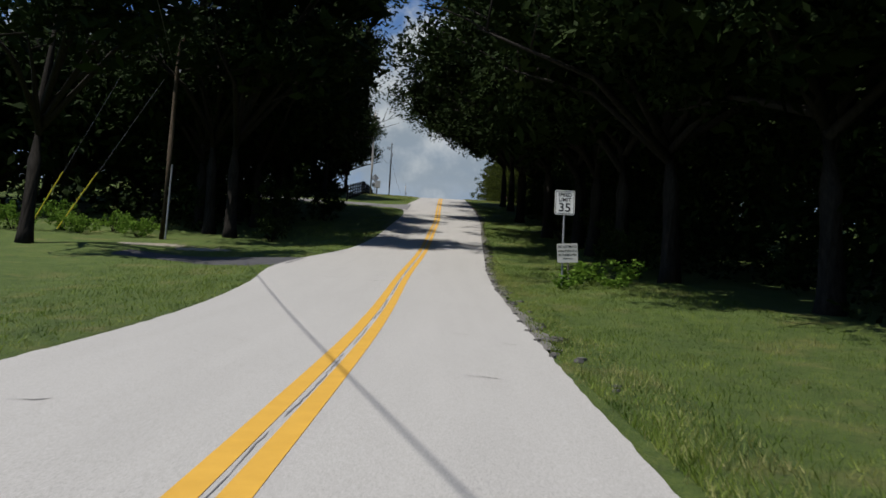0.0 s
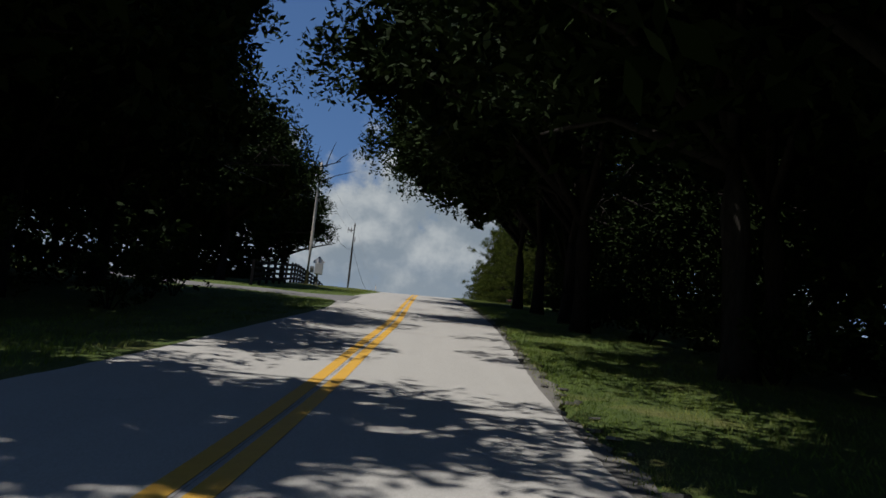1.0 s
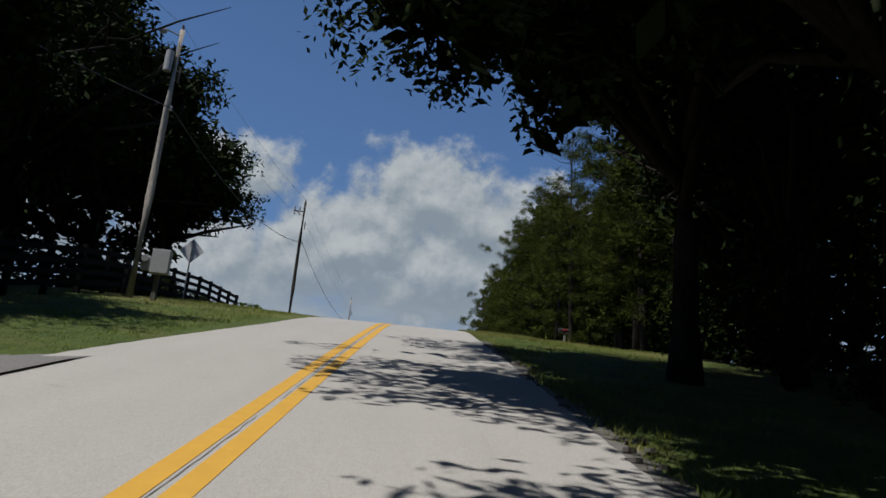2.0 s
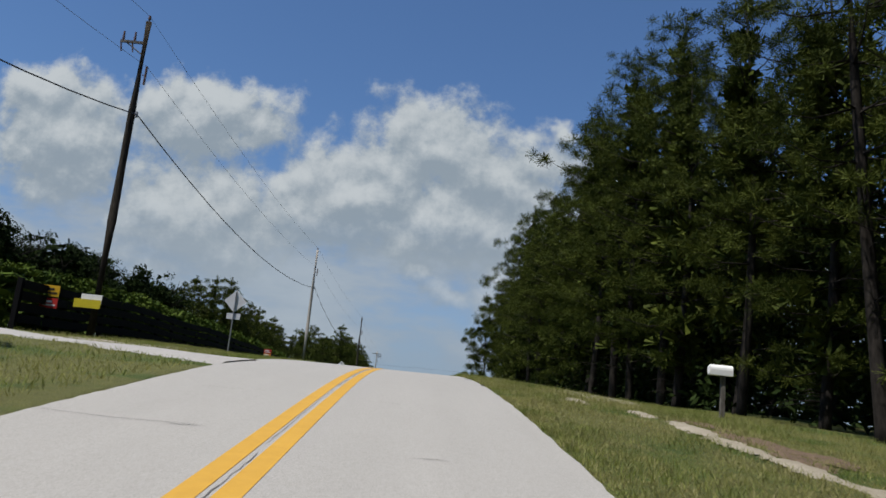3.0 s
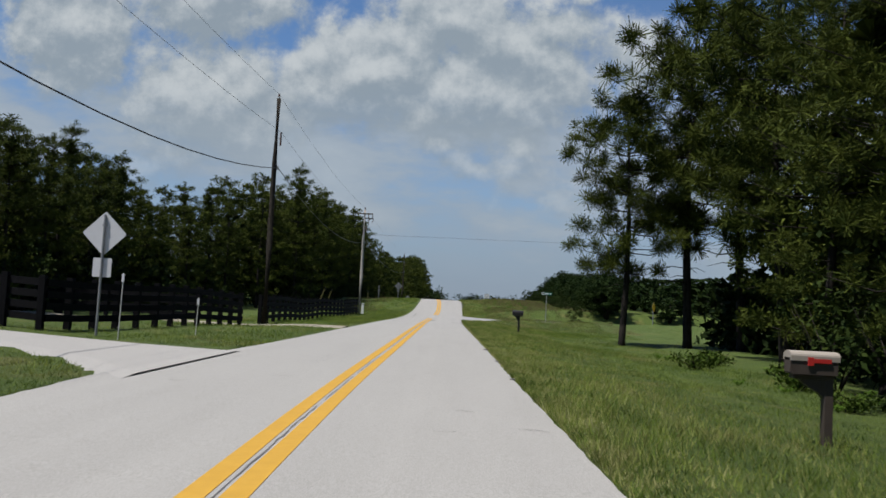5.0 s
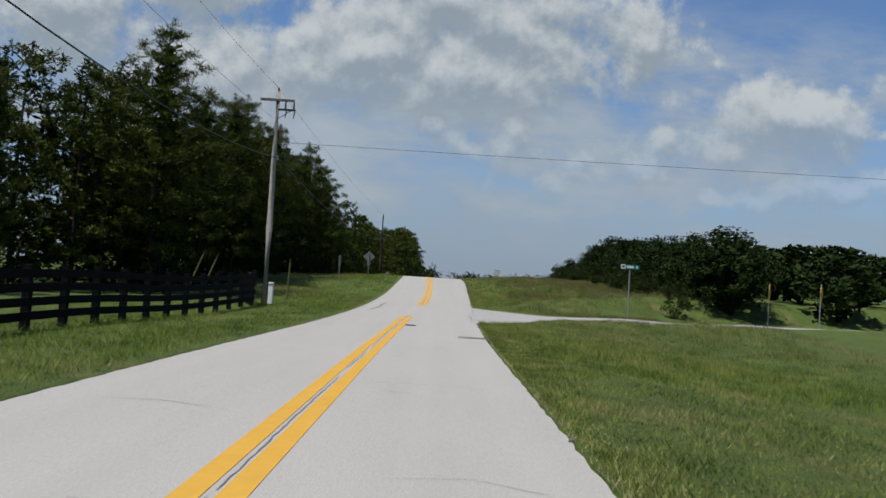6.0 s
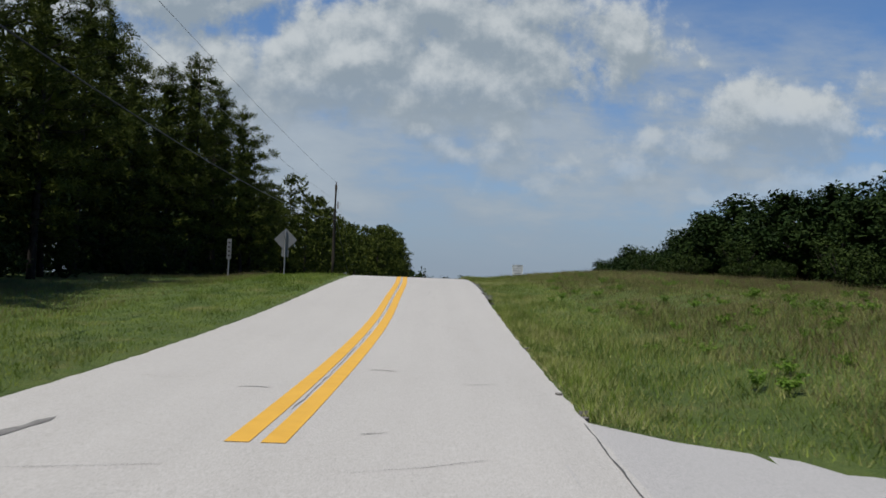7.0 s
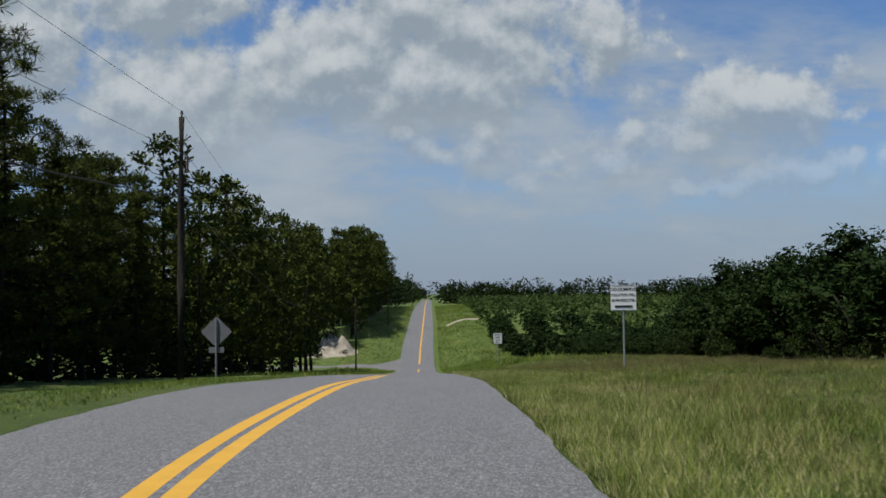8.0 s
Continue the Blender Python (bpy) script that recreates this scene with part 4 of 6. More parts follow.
F = "fences west of the road"
board_fence([(off_x(86.5, -9.6), 86.5), (off_x(100, -9.6), 100), (off_x(112, -10.4), 112), (off_x(126.5, -10.6), 126.5)], 1.45, F)
board_fence([(off_x(y, -11.0), y) for y in (136, 150, 165, 180, 193)], 1.45, F, half=0.135)
board_fence([(-24.0, 208.6), (-14.5, 205.6), (-10.2, 204.4), (-9.3, 210), (-8.7, 218.4)], 1.2, F, step=1.22)
board_fence([(off_x(222.6, -7.0), 222.6), (off_x(238, -7.0), 238), (off_x(257, -6.5), 257), (-9.3, 261.6)], 1.2, F, step=1.6)
board_fence([(-12.0, 224.0), (-26.0, 226.0)], 1.15, F)

fence_board(-12.02, 137.7, z_at(-12.02, 137.7), ((1.38, 0.36, "yellow_sign", "black"), (0.98, 0.32, "red", "white")), "yellow and red notices wired to the fence")
fence_board(-12.5 + 0.9, 175.1, z_at(-11.6, 175.1), ((1.22, 0.30, "red", "white"), (0.90, 0.32, "orange", "white")), "red and orange notices wired to the fence")
b2 = thing("pole_notice", "yellow and white board strapped to a pole", "notice board", (-9.95, 135.72, z_at(-9.95, 135.7)))
part("panel", plate(bmesh.new(), rounded(0.62, 0.30, 0.02), 0.012, (0.05, 0, 1.12)), "white", b2)
part("lower_panel", plate(bmesh.new(), rounded(0.80, 0.26, 0.02), 0.012, (-0.05, -0.02, 0.98)), "guard", b2)


def leaf_quads(rnd, centres, radii, per, size, flat=0.75, squash=0.8):
    """Corners and faces of many small leaves gathered in clumps."""
    centres = np.asarray(centres, float)
    n = len(centres) * per
    c = np.repeat(centres, per, axis=0)
    r = np.repeat(np.asarray(radii, float), per)
    d = rnd.normal(size=(n, 3))
    d /= np.linalg.norm(d, axis=1)[:, None]
    p = c + d * (r * rnd.rand(n) ** 0.45)[:, None] * np.array([1, 1, squash])
    a = rnd.normal(size=(n, 3)) * np.array([1, 1, flat])
    a /= np.linalg.norm(a, axis=1)[:, None]
    b = np.cross(a, rnd.normal(size=(n, 3)))
    b /= np.linalg.norm(b, axis=1)[:, None]
    s = size * (0.6 + 0.8 * rnd.rand(n))[:, None]
    v = np.stack([p - a * s, p + b * s * 0.42, p + a * s, p - b * s * 0.42], 1).reshape(-1, 3)
    return v, np.arange(n * 4).reshape(n, 4)


def joined(sets):
    vs, fs, k = [], [], 0
    for v, f in sets:
        vs.append(v)
        fs.append(f + k)
        k += len(v)
    return np.concatenate(vs), np.concatenate(fs)


def hedge_row(ya, yb, off, h, w):
    """A long clipped hedge: a dense inside, a tight skin of small leaves and an uneven cut top."""
    rnd = np.random.RandomState(11)
    span = yb - ya
    def tall(y):
        return h * (0.96 + 0.035 * np.sin(y * 0.9) + 0.025 * np.sin(y * 2.3 + 1))
    def put(n, across, up, leaf, per, radius):
        y = ya + rnd.rand(n) * span
        x = mid_x(y) + off + across
        return leaf_quads(rnd, np.stack([x, y, land(x, y) + tall(y) * up], -1), np.full(n, radius), per, leaf, squash=0.5)
    n = int(span * 26)
    sets = [put(n, (rnd.rand(n) - 0.5) * w, np.full(n, 0.97), 0.075, 11, 0.17),
            put(n, w / 2 + rnd.randn(n) * 0.06, rnd.rand(n) * 0.96, 0.12, 9, 0.2),
            put(n // 2, (rnd.rand(n // 2) - 0.5) * w * 0.8, rnd.rand(n // 2) * 0.86, 0.34, 10, 0.35)]
    ob = thing("hedge", "long clipped green hedge behind the black fence", "hedge", (0, 0, 0))
    np_mesh("foliage", *joined(sets), "hedge_leaf", ob)
    for k in range(int(span / 1.6)):
        yy = ya + 0.5 + k * 1.6
        xx = off_x(yy, off)
        zz = z_at(xx, yy)
        part("stem", tube(bmesh.new(), [(xx, yy, zz - 0.1), (xx + 0.1, yy + 0.1, zz + h * 0.4), (xx - 0.1, yy - 0.1, zz + h * 0.8)], [0.05, 0.04, 0.015], 5), "oak_bark", ob)
    return ob


hedge_row(136, 193, -12.1, 2.15, 1.9)


def mailbox_shell(bm, w, h, length, at):
    """A loaf-shaped box, its length along x."""
    ring = [(-w / 2, 0), (w / 2, 0), (w / 2, h * 0.5)] + [(w / 2 * math.cos(a), h * 0.5 + h * 0.5 * math.sin(a)) for a in (radians(k * 22.5) for k in range(1, 8))] + [(-w / 2, h * 0.5)]
    a = [bm.verts.new((at[0] - length / 2, at[1] + y, at[2] + z)) for y, z in ring]
    b = [bm.verts.new((at[0] + length / 2, at[1] + y, at[2] + z)) for y, z in ring]
    bm.faces.new(a[::-1])
    bm.faces.new(b)
    for i in range(len(ring)):
        j = (i + 1) % len(ring)
        bm.faces.new((a[i], a[j], b[j], b[i]))
    bmesh.ops.recalc_face_normals(bm, faces=bm.faces)
    return bm


def mailbox(x, y, body, post_mat, label, h=1.02, flag=None, plates=False, bracket=False, top=None, lean=0.0, turn=0.0, ahead=0.0):
    ob = thing("mailbox", label, "mailbox", (x, y, z_at(x, y)), "roadside mailboxes", turn=turn)
    part("post", box(bmesh.new(), (0.11, 0.11, h + 0.3), (lean * 0.5, 0, h / 2 - 0.15), (0, lean * 50, 0), bevel=0.008), post_mat, ob)
    lean -= ahead
    part("box", mailbox_shell(bmesh.new(), 0.22, 0.26, 0.56, (lean - 0.06, 0, h)), body, ob)
    part("door", box(bmesh.new(), (0.02, 0.19, 0.19), (lean - 0.35, 0, h + 0.11), bevel=0.008), body, ob)
    if top:
        part("lid", mailbox_shell(bmesh.new(), 0.24, 0.12, 0.60, (lean - 0.06, 0, h + 0.165)), top, ob, "paler lid")
    if bracket:
        b = box(bmesh.new(), (0.50, 0.14, 0.05), (lean - 0.06, 0, h - 0.03), bevel=0.01)
        rib = [b.verts.new((lean + px, py, h + pz)) for py in (-0.05, 0.05) for px, pz in ((-0.24, -0.05), (ahead - 0.05, -0.05), (ahead - 0.05, -0.30), (ahead - 0.12, -0.22), (-0.16, -0.12))]
        b.faces.new(rib[:5])
        b.faces.new(rib[:4:-1])
        for i in range(5):
            b.faces.new((rib[i], rib[(i + 1) % 5], rib[5 + (i + 1) % 5], rib[5 + i]))
        bmesh.ops.recalc_face_normals(b, faces=b.faces)
        part("bracket", b, post_mat, ob)
    if flag:
        b = box(bmesh.new(), (0.26, 0.012, 0.05), (lean + 0.0, -0.125, h + 0.17))
        box(b, (0.07, 0.014, 0.10), (lean - 0.12, -0.125, h + 0.16))
        part("flag", b, flag, ob, "red flag")
    lean += ahead
    if plates:
        for k in range(4):
            z = h * (0.16 + 0.20 * k)
            p = part("number_plate", box(bmesh.new(), (0.10, 0.012, 0.17), (lean * z / h, -0.066, z), bevel=0.003), "dirty_white", ob, "white plate on the post")
            bars(p, "black", ((lean * z / h, z, 0.045, 0.10),), -0.075)
    return ob


mailbox(7.9, 119.4, "mail_black", "grey_wood", "black mailbox with red flags on a numbered post", 1.05, "red", True, lean=0.10)
mailbox(7.62, 131.2, "white", "grey_wood", "white mailbox on a grey wooden post", 1.02)
mailbox(4.36, 194.2, "brown_plastic", "brown_plastic", "brown plastic mailbox with red flag and tan lid", 0.84, "red", False, True, "tan_plastic", ahead=0.14)
mailbox(3.6, 228.7, "mail_black", "mail_black", "black mailbox on a black post", 0.92, None, False, True)
# ---------------------------------------------------------------- trees
def oak(seed, h, spread, low, name="oak_tree", leaf="oak_leaf", per=54, clumps=170, size=0.15, out=0.0, clear=None):
    """A broad live oak: short trunk, spreading limbs, a crown of leafy clumps with gaps."""
    rnd = np.random.RandomState(seed)
    ob = thing(name, "broad live oak, dense crown with shade put into its dark leaves", "tree", group="oak trees")
    bm = bmesh.new()
    tube(bm, [(0, 0, -0.4), (0.05, 0, 0.5), (0.1, 0.05, low * 0.6), (0.05, 0.1, low), (0.2, 0, h * 0.55), (0.1, 0, h * 0.8)], [0.5, 0.36, 0.30, 0.27, 0.16, 0.05], 10)
    centres = []
    for k in range(9):
        a = k * 2.4 + rnd.rand()
        rr = spread * (0.65 + 0.35 * rnd.rand())
        z0 = low * (0.75 + 0.3 * rnd.rand())
        z1 = low + (h - low) * (0.15 + 0.6 * rnd.rand())
        if clear and rr * math.cos(a) - out < -clear[0]:
            z1, rr = max(z1, clear[1] + 1.2), rr * 0.62
        e = Vector((rr * math.cos(a) - out, rr * math.sin(a), z1))
        m = Vector((rr * 0.45 * math.cos(a + 0.15) - out * 0.5, rr * 0.45 * math.sin(a + 0.15), z0 + (z1 - z0) * 0.65))
        tube(bm, [(0.05, 0.05, z0), m, e], [0.17, 0.10, 0.03], 6)
        for s in (0.55, 0.75, 0.92):
            p = m.lerp(e, s)
            q = p + Vector((rnd.randn(), rnd.randn(), 0.5 + rnd.rand())) * spread * 0.16
            tube(bm, [p, (p + q) / 2 + Vector((0, 0, 0.1)), q], [0.05, 0.035, 0.012], 5)
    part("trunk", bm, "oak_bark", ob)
    while len(centres) < clumps:
        d = rnd.randn(3)
        d /= np.linalg.norm(d)
        s = 0.55 + 0.45 * rnd.rand() ** 0.6
        lump = 0.82 + 0.18 * math.sin(d[0] * 5 + seed) * math.sin(d[1] * 6 + 2 * seed) + 0.12 * math.sin(d[2] * 7 + d[0] * 4)
        zc = (h + low) / 2 - 0.2
        p = np.array([d[0] * spread * s * lump - out * 0.9, d[1] * spread * s * lump, zc + d[2] * (h - low) / 2 * s * lump])
        if p[2] > low * 0.8 and not (clear and p[0] < -clear[0] and p[2] < clear[1] + 0.5 * rnd.randn()):
            centres.append(p)
    centres = np.array(centres)
    sets = [leaf_quads(rnd, centres, 0.62 + 0.6 * rnd.rand(len(centres)), per, size)]
    lean = np.array([out * 0.9, 0, 0])
    inner = (centres[rnd.rand(len(centres)) < 0.9] + lean) * np.array([0.72, 0.72, 1.0]) - lean
    sets.append(leaf_quads(rnd, inner, np.full(len(inner), 0.95), 8, 0.46))
    heart = centres[rnd.rand(len(centres)) < 0.8]
    heart = np.stack([(heart[:, 0] + lean[0]) * 0.72 - lean[0], heart[:, 1] * 0.72, zc + (heart[:, 2] - zc) * 0.62], -1)
    sets.append(leaf_quads(rnd, heart, np.full(len(heart), 0.8), 6, 0.62))
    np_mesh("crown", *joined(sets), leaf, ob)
    return ob


def needle_heaps(rnd, centres, radii, per, width):
    """Round brushes of long needles: bundles that fan out from a twig's end, most of them upwards and outwards."""
    centres = np.asarray(centres, float)
    n = len(centres) * per
    c = np.repeat(centres, per, axis=0)
    r = np.repeat(np.asarray(radii, float), per)[:, None]
    d = rnd.normal(size=(n, 3)) + np.array([0, 0, 0.30])
    d /= np.linalg.norm(d, axis=1)[:, None]
    w = np.cross(d, rnd.normal(size=(n, 3)))
    w /= np.linalg.norm(w, axis=1)[:, None]
    near, far = c + d * r * 0.10, c + d * r * (0.62 + 0.5 * rnd.rand(n))[:, None]
    fan = (rnd.rand(n) < 0.6)[:, None]
    thin, broad = np.where(fan, near, far), np.where(fan, far, near)
    w = w * width * (0.7 + 0.6 * rnd.rand(n))[:, None]
    v = np.stack([broad + w, thin, broad - w], 1).reshape(-1, 3)
    return v, np.arange(n * 3).reshape(n, 3)


def pine(seed, h, start, reach, per=72, branches=50, size=0.40, width=0.011, every=1, core=50, dead=0.0):
    """A slash pine: straight scaly trunk, whorls of upturned branches that end in soft round heaps of needles, with gaps between."""
    rnd = np.random.RandomState(seed)
    ob = thing("pine_tree", "tall slender pine with tufted dark green needles", "tree", group="pine trees")
    bend = (rnd.rand(2) - 0.5) * 0.9
    def axis(z):
        s = z / h
        return Vector((bend[0] * math.sin(s * 3.0), bend[1] * math.sin(s * 2.4), z))
    bm = bmesh.new()
    zs = [-0.4, 0.3, h * 0.25, h * 0.5, h * 0.75, h]
    tube(bm, [axis(max(z, 0)) + Vector((0, 0, min(z, 0))) for z in zs], [0.21, 0.17, 0.145, 0.11, 0.06, 0.02], 8)
    heaps, wide_of = [], []
    whorl = 5
    for k in range(branches):
        level = (k // whorl + 0.5 + 0.35 * (rnd.rand() - 0.5)) / (branches / whorl)
        z = h * (start + (0.965 - start) * level)
        a = k * 2 * math.pi / whorl + (k // whorl) * 0.9 + rnd.randn() * 0.25
        shape = min(0.55 + 1.5 * level, 1.0, 0.24 + 1.85 * (1 - level))
        wide = reach * shape * (0.55 + 0.6 * rnd.rand())
        p0 = axis(z)
        p2 = p0 + Vector((math.cos(a) * wide, math.sin(a) * wide, wide * (-0.02 + 0.55 * level) + 0.12))
        p1 = p0.lerp(p2, 0.5) - Vector((0, 0, 0.10 * wide))
        if k % every == 0:
            tube(bm, [p0, p1, p2], [0.038, 0.024, 0.008], 3)
        if level > 1 - dead:
            for f in (0.45, 0.7, 0.95):
                q = p0.lerp(p2, f)
                r = q + Vector((rnd.randn() * 0.22, rnd.randn() * 0.22, 0.25 + 0.3 * rnd.rand()))
                tube(bm, [q, (q + r) / 2 + Vector((0.05, 0, -0.04)), r], [0.016, 0.013, 0.005], 3)
            continue
        knots = ((1.0, 5, 0.26), (0.62, 3, 0.22)) if wide > 1.7 else ((0.96, 4, 0.20),)
        for f, count, loose in knots:
            hub = p0.lerp(p2, f) + Vector((rnd.randn() * 0.10, rnd.randn() * 0.10, 0.06))
            for j in range(count):
                heaps.append(tuple(hub + Vector((rnd.randn() * loose, rnd.randn() * loose, rnd.randn() * loose * 0.55))))
                wide_of.append(size * (0.70 + 0.45 * rnd.rand()))
    # bare dead stubs below the crown
    for k in range(9):
        z = h * start * (0.45 + 0.55 * rnd.rand())
        a, l = rnd.rand() * 6.283, 0.5 + 1.3 * rnd.rand()
        p0 = axis(z)
        tube(bm, [p0, p0 + Vector((math.cos(a) * l * 0.5, math.sin(a) * l * 0.5, 0.05)), p0 + Vector((math.cos(a) * l, math.sin(a) * l, -0.1 * l))], [0.022, 0.016, 0.006], 3)
    for j in range(0 if dead else 5):
        heaps.append(tuple(axis(h) + Vector((rnd.randn() * 0.13, rnd.randn() * 0.13, 0.1 - j * 0.26))))
        wide_of.append(size * (0.6 + 0.1 * j))
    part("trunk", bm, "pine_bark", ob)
    sets = [needle_heaps(rnd, heaps, wide_of, per, width)]
    if core:
        zc = rnd.rand(core) ** 0.9
        rc = reach * 0.30 * np.minimum(np.minimum(0.62 + 1.6 * zc, 1.0), 0.10 + 1.2 * (1 - zc)) * rnd.rand(core) ** 0.5
        ac = rnd.rand(core) * 6.283
        c = np.stack([np.cos(ac) * rc, np.sin(ac) * rc, h * (start + (0.90 - start) * zc)], -1)
        sets.append(needle_heaps(rnd, c, np.full(core, 0.62), max(8, per // 2), 0.10))
    np_mesh("crown", *joined(sets), "pine_leaf", ob)
    return ob


def citrus(seed, h, r, per=38, clumps=120, size=0.13):
    """A bushy citrus tree, leafy down to the ground, its outline ragged with shoots."""
    rnd = np.random.RandomState(seed)
    ob = thing("citrus_tree", "bushy dark green citrus tree in the grove", "tree", group="citrus grove")
    bm = bmesh.new()
    for k in range(4):
        a = k * 1.57 + rnd.rand()
        tube(bm, [(0.1 * math.cos(a), 0.1 * math.sin(a), -0.2), (0.5 * math.cos(a), 0.5 * math.sin(a), h * 0.35), (r * 0.55 * math.cos(a), r * 0.55 * math.sin(a), h * 0.7)],
             [0.11, 0.07, 0.02], 5)
    part("trunk", bm, "oak_bark", ob)
    d = rnd.normal(size=(clumps, 3))
    d /= np.linalg.norm(d, axis=1)[:, None]
    lump = 0.86 + 0.2 * np.sin(d[:, 0] * 6 + seed) * np.sin(d[:, 2] * 7 + seed) + 0.16 * rnd.rand(clumps)
    z = h * (0.50 + 0.46 * d[:, 2] * lump)
    side = np.clip(1.0 - 0.25 * np.abs(z / h - 0.4), 0.3, 1)
    c = np.stack([d[:, 0] * r * lump * side, d[:, 1] * r * lump * side, z], -1)
    sa, sr = rnd.rand(26) * 6.28, r * 0.6 * rnd.rand(26) ** 0.5
    shoots = np.stack([np.cos(sa) * sr, np.sin(sa) * sr, h * (0.97 - 0.20 * (sr / r) ** 2 + 0.05 * rnd.rand(26))], -1)
    sets = [leaf_quads(rnd, c, 0.34 + 0.25 * rnd.rand(clumps), per, size), leaf_quads(rnd, shoots, np.full(26, 0.16), 7, size * 0.8),
            leaf_quads(rnd, c * np.array([0.66, 0.66, 0.86]) + np.array([0, 0, 0.05 * h]), np.full(clumps, 0.4), 5, 0.36)]
    np_mesh("crown", *joined(sets), "citrus_leaf", ob)
    return ob


def bush(seed, h, r, leaf="scrub_leaf", per=34, clumps=40, size=0.085):
    rnd = np.random.RandomState(seed)
    ob = thing("shrub", "loose green shrub at the edge of the wood", "shrub", group="shrubs")
    bm = bmesh.new()
    c = []
    for k in range(7):
        a = k * 0.9 + rnd.rand()
        e = Vector((r * 0.7 * math.cos(a), r * 0.7 * math.sin(a), h * (0.55 + 0.4 * rnd.rand())))
        tube(bm, [(0.05 * math.cos(a), 0.05 * math.sin(a), -0.1), e * 0.5, e], [0.025, 0.018, 0.006], 4)
    part("stem", bm, "oak_bark", ob)
    d = rnd.normal(size=(clumps, 3))
    d /= np.linalg.norm(d, axis=1)[:, None]
    s = rnd.rand(clumps)[:, None] ** 0.4
    c = d * s * np.array([r, r, h * 0.5]) + np.array([0, 0, h * 0.52])
    np_mesh("foliage", *leaf_quads(rnd, c, 0.16 + 0.22 * rnd.rand(clumps), per, size), leaf, ob)
    return ob


def weed(seed, h, r):
    """A low broad-leafed weed with a few bowed stems."""
    rnd = np.random.RandomState(seed)
    ob = thing("weed_clump", "low bright green broad-leafed weed in the grass", "weed", group="weeds in the verge")
    bm = bmesh.new()
    ends = []
    for k in range(9):
        a = k * 0.7 + rnd.rand()
        e = Vector((r * (0.4 + 0.6 * rnd.rand()) * math.cos(a), r * (0.4 + 0.6 * rnd.rand()) * math.sin(a), h * (0.5 + 0.5 * rnd.rand())))
        tube(bm, [(0, 0, -0.03), e * 0.5 + Vector((0, 0, 0.06)), e], [0.006, 0.005, 0.002], 3)
        ends += [tuple(e), tuple(e * 0.7), tuple(e * 0.45)]
    part("stem", bm, "weed_leaf", ob)
    np_mesh("foliage", *leaf_quads(rnd, ends, np.full(len(ends), 0.10), 9, 0.055, flat=0.4), "weed_leaf", ob)
    return ob


rng = random.Random(5)


def plant(source, x, y, scale=1.0, turn=None, wide=1.0, sink=0.0):
    """Set a copy of a tree on the ground; the first one that is planted is the source itself."""
    turn = rng.uniform(0, 360) if turn is None else turn
    m = pose(x, y, z_at(x, y) - sink, rng.uniform(-2, 2), rng.uniform(-2, 2), turn) @ Matrix.Diagonal((scale * wide, scale * wide, scale, 1))
    if source.get("used"):
        ob = copy_thing(source, Matrix())
    else:
        ob = source
        ob["used"] = 1
    ob.matrix_basis = m
    return ob


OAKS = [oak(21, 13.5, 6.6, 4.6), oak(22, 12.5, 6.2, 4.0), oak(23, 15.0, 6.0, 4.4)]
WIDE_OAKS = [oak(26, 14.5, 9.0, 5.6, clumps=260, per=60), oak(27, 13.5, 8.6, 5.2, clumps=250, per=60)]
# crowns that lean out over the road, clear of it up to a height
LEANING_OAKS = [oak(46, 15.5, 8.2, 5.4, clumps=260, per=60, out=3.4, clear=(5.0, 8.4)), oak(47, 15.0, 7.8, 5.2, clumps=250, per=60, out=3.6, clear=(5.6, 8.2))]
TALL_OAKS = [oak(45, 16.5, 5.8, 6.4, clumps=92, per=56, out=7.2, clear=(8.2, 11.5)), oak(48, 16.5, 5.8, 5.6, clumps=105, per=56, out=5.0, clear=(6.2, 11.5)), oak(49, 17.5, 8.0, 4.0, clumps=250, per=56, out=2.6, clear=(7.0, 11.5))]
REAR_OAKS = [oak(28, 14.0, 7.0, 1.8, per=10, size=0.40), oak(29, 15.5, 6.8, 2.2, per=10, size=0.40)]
PINES = [pine(31, 16.0, 0.07, 3.3), pine(32, 17.5, 0.14, 3.1), pine(33, 15.0, 0.06, 3.4), pine(34, 16.6, 0.24, 3.2)]
MID_PINES = [pine(54, 16.0, 0.14, 2.7, 36, 50, 0.46, 0.020), pine(55, 17.2, 0.18, 2.5, 36, 50, 0.46, 0.020), pine(56, 15.0, 0.12, 2.8, 36, 50, 0.46, 0.020)]
THIN_PINES = [pine(35, 16.0, 0.08, 3.0, 16, 50, 0.52, 0.055, every=2, core=40), pine(36, 15.0, 0.10, 2.9, 16, 50, 0.52, 0.055, every=2, core=40)]
FAR_PINES = [pine(57, 16.0, 0.08, 3.0, 9, 50, 0.64, 0.09, every=6, core=30), pine(58, 15.0, 0.10, 2.9, 9, 50, 0.64, 0.09, every=6, core=30)]
CITRUS = [citrus(41, 5.6, 2.7, 34, 130, 0.115), citrus(42, 6.0, 2.9, 34, 130, 0.115), citrus(43, 5.2, 2.6, 34, 130, 0.115)]
THIN_CITRUS = [citrus(44, 5.5, 2.8, 5, 80, 0.36), citrus(45, 5.8, 2.9, 5, 80, 0.36)]
BUSHES = [bush(51, 1.8, 1.2, per=30), bush(52, 1.3, 1.1, per=30), bush(53, 2.6, 1.5, per=30)]

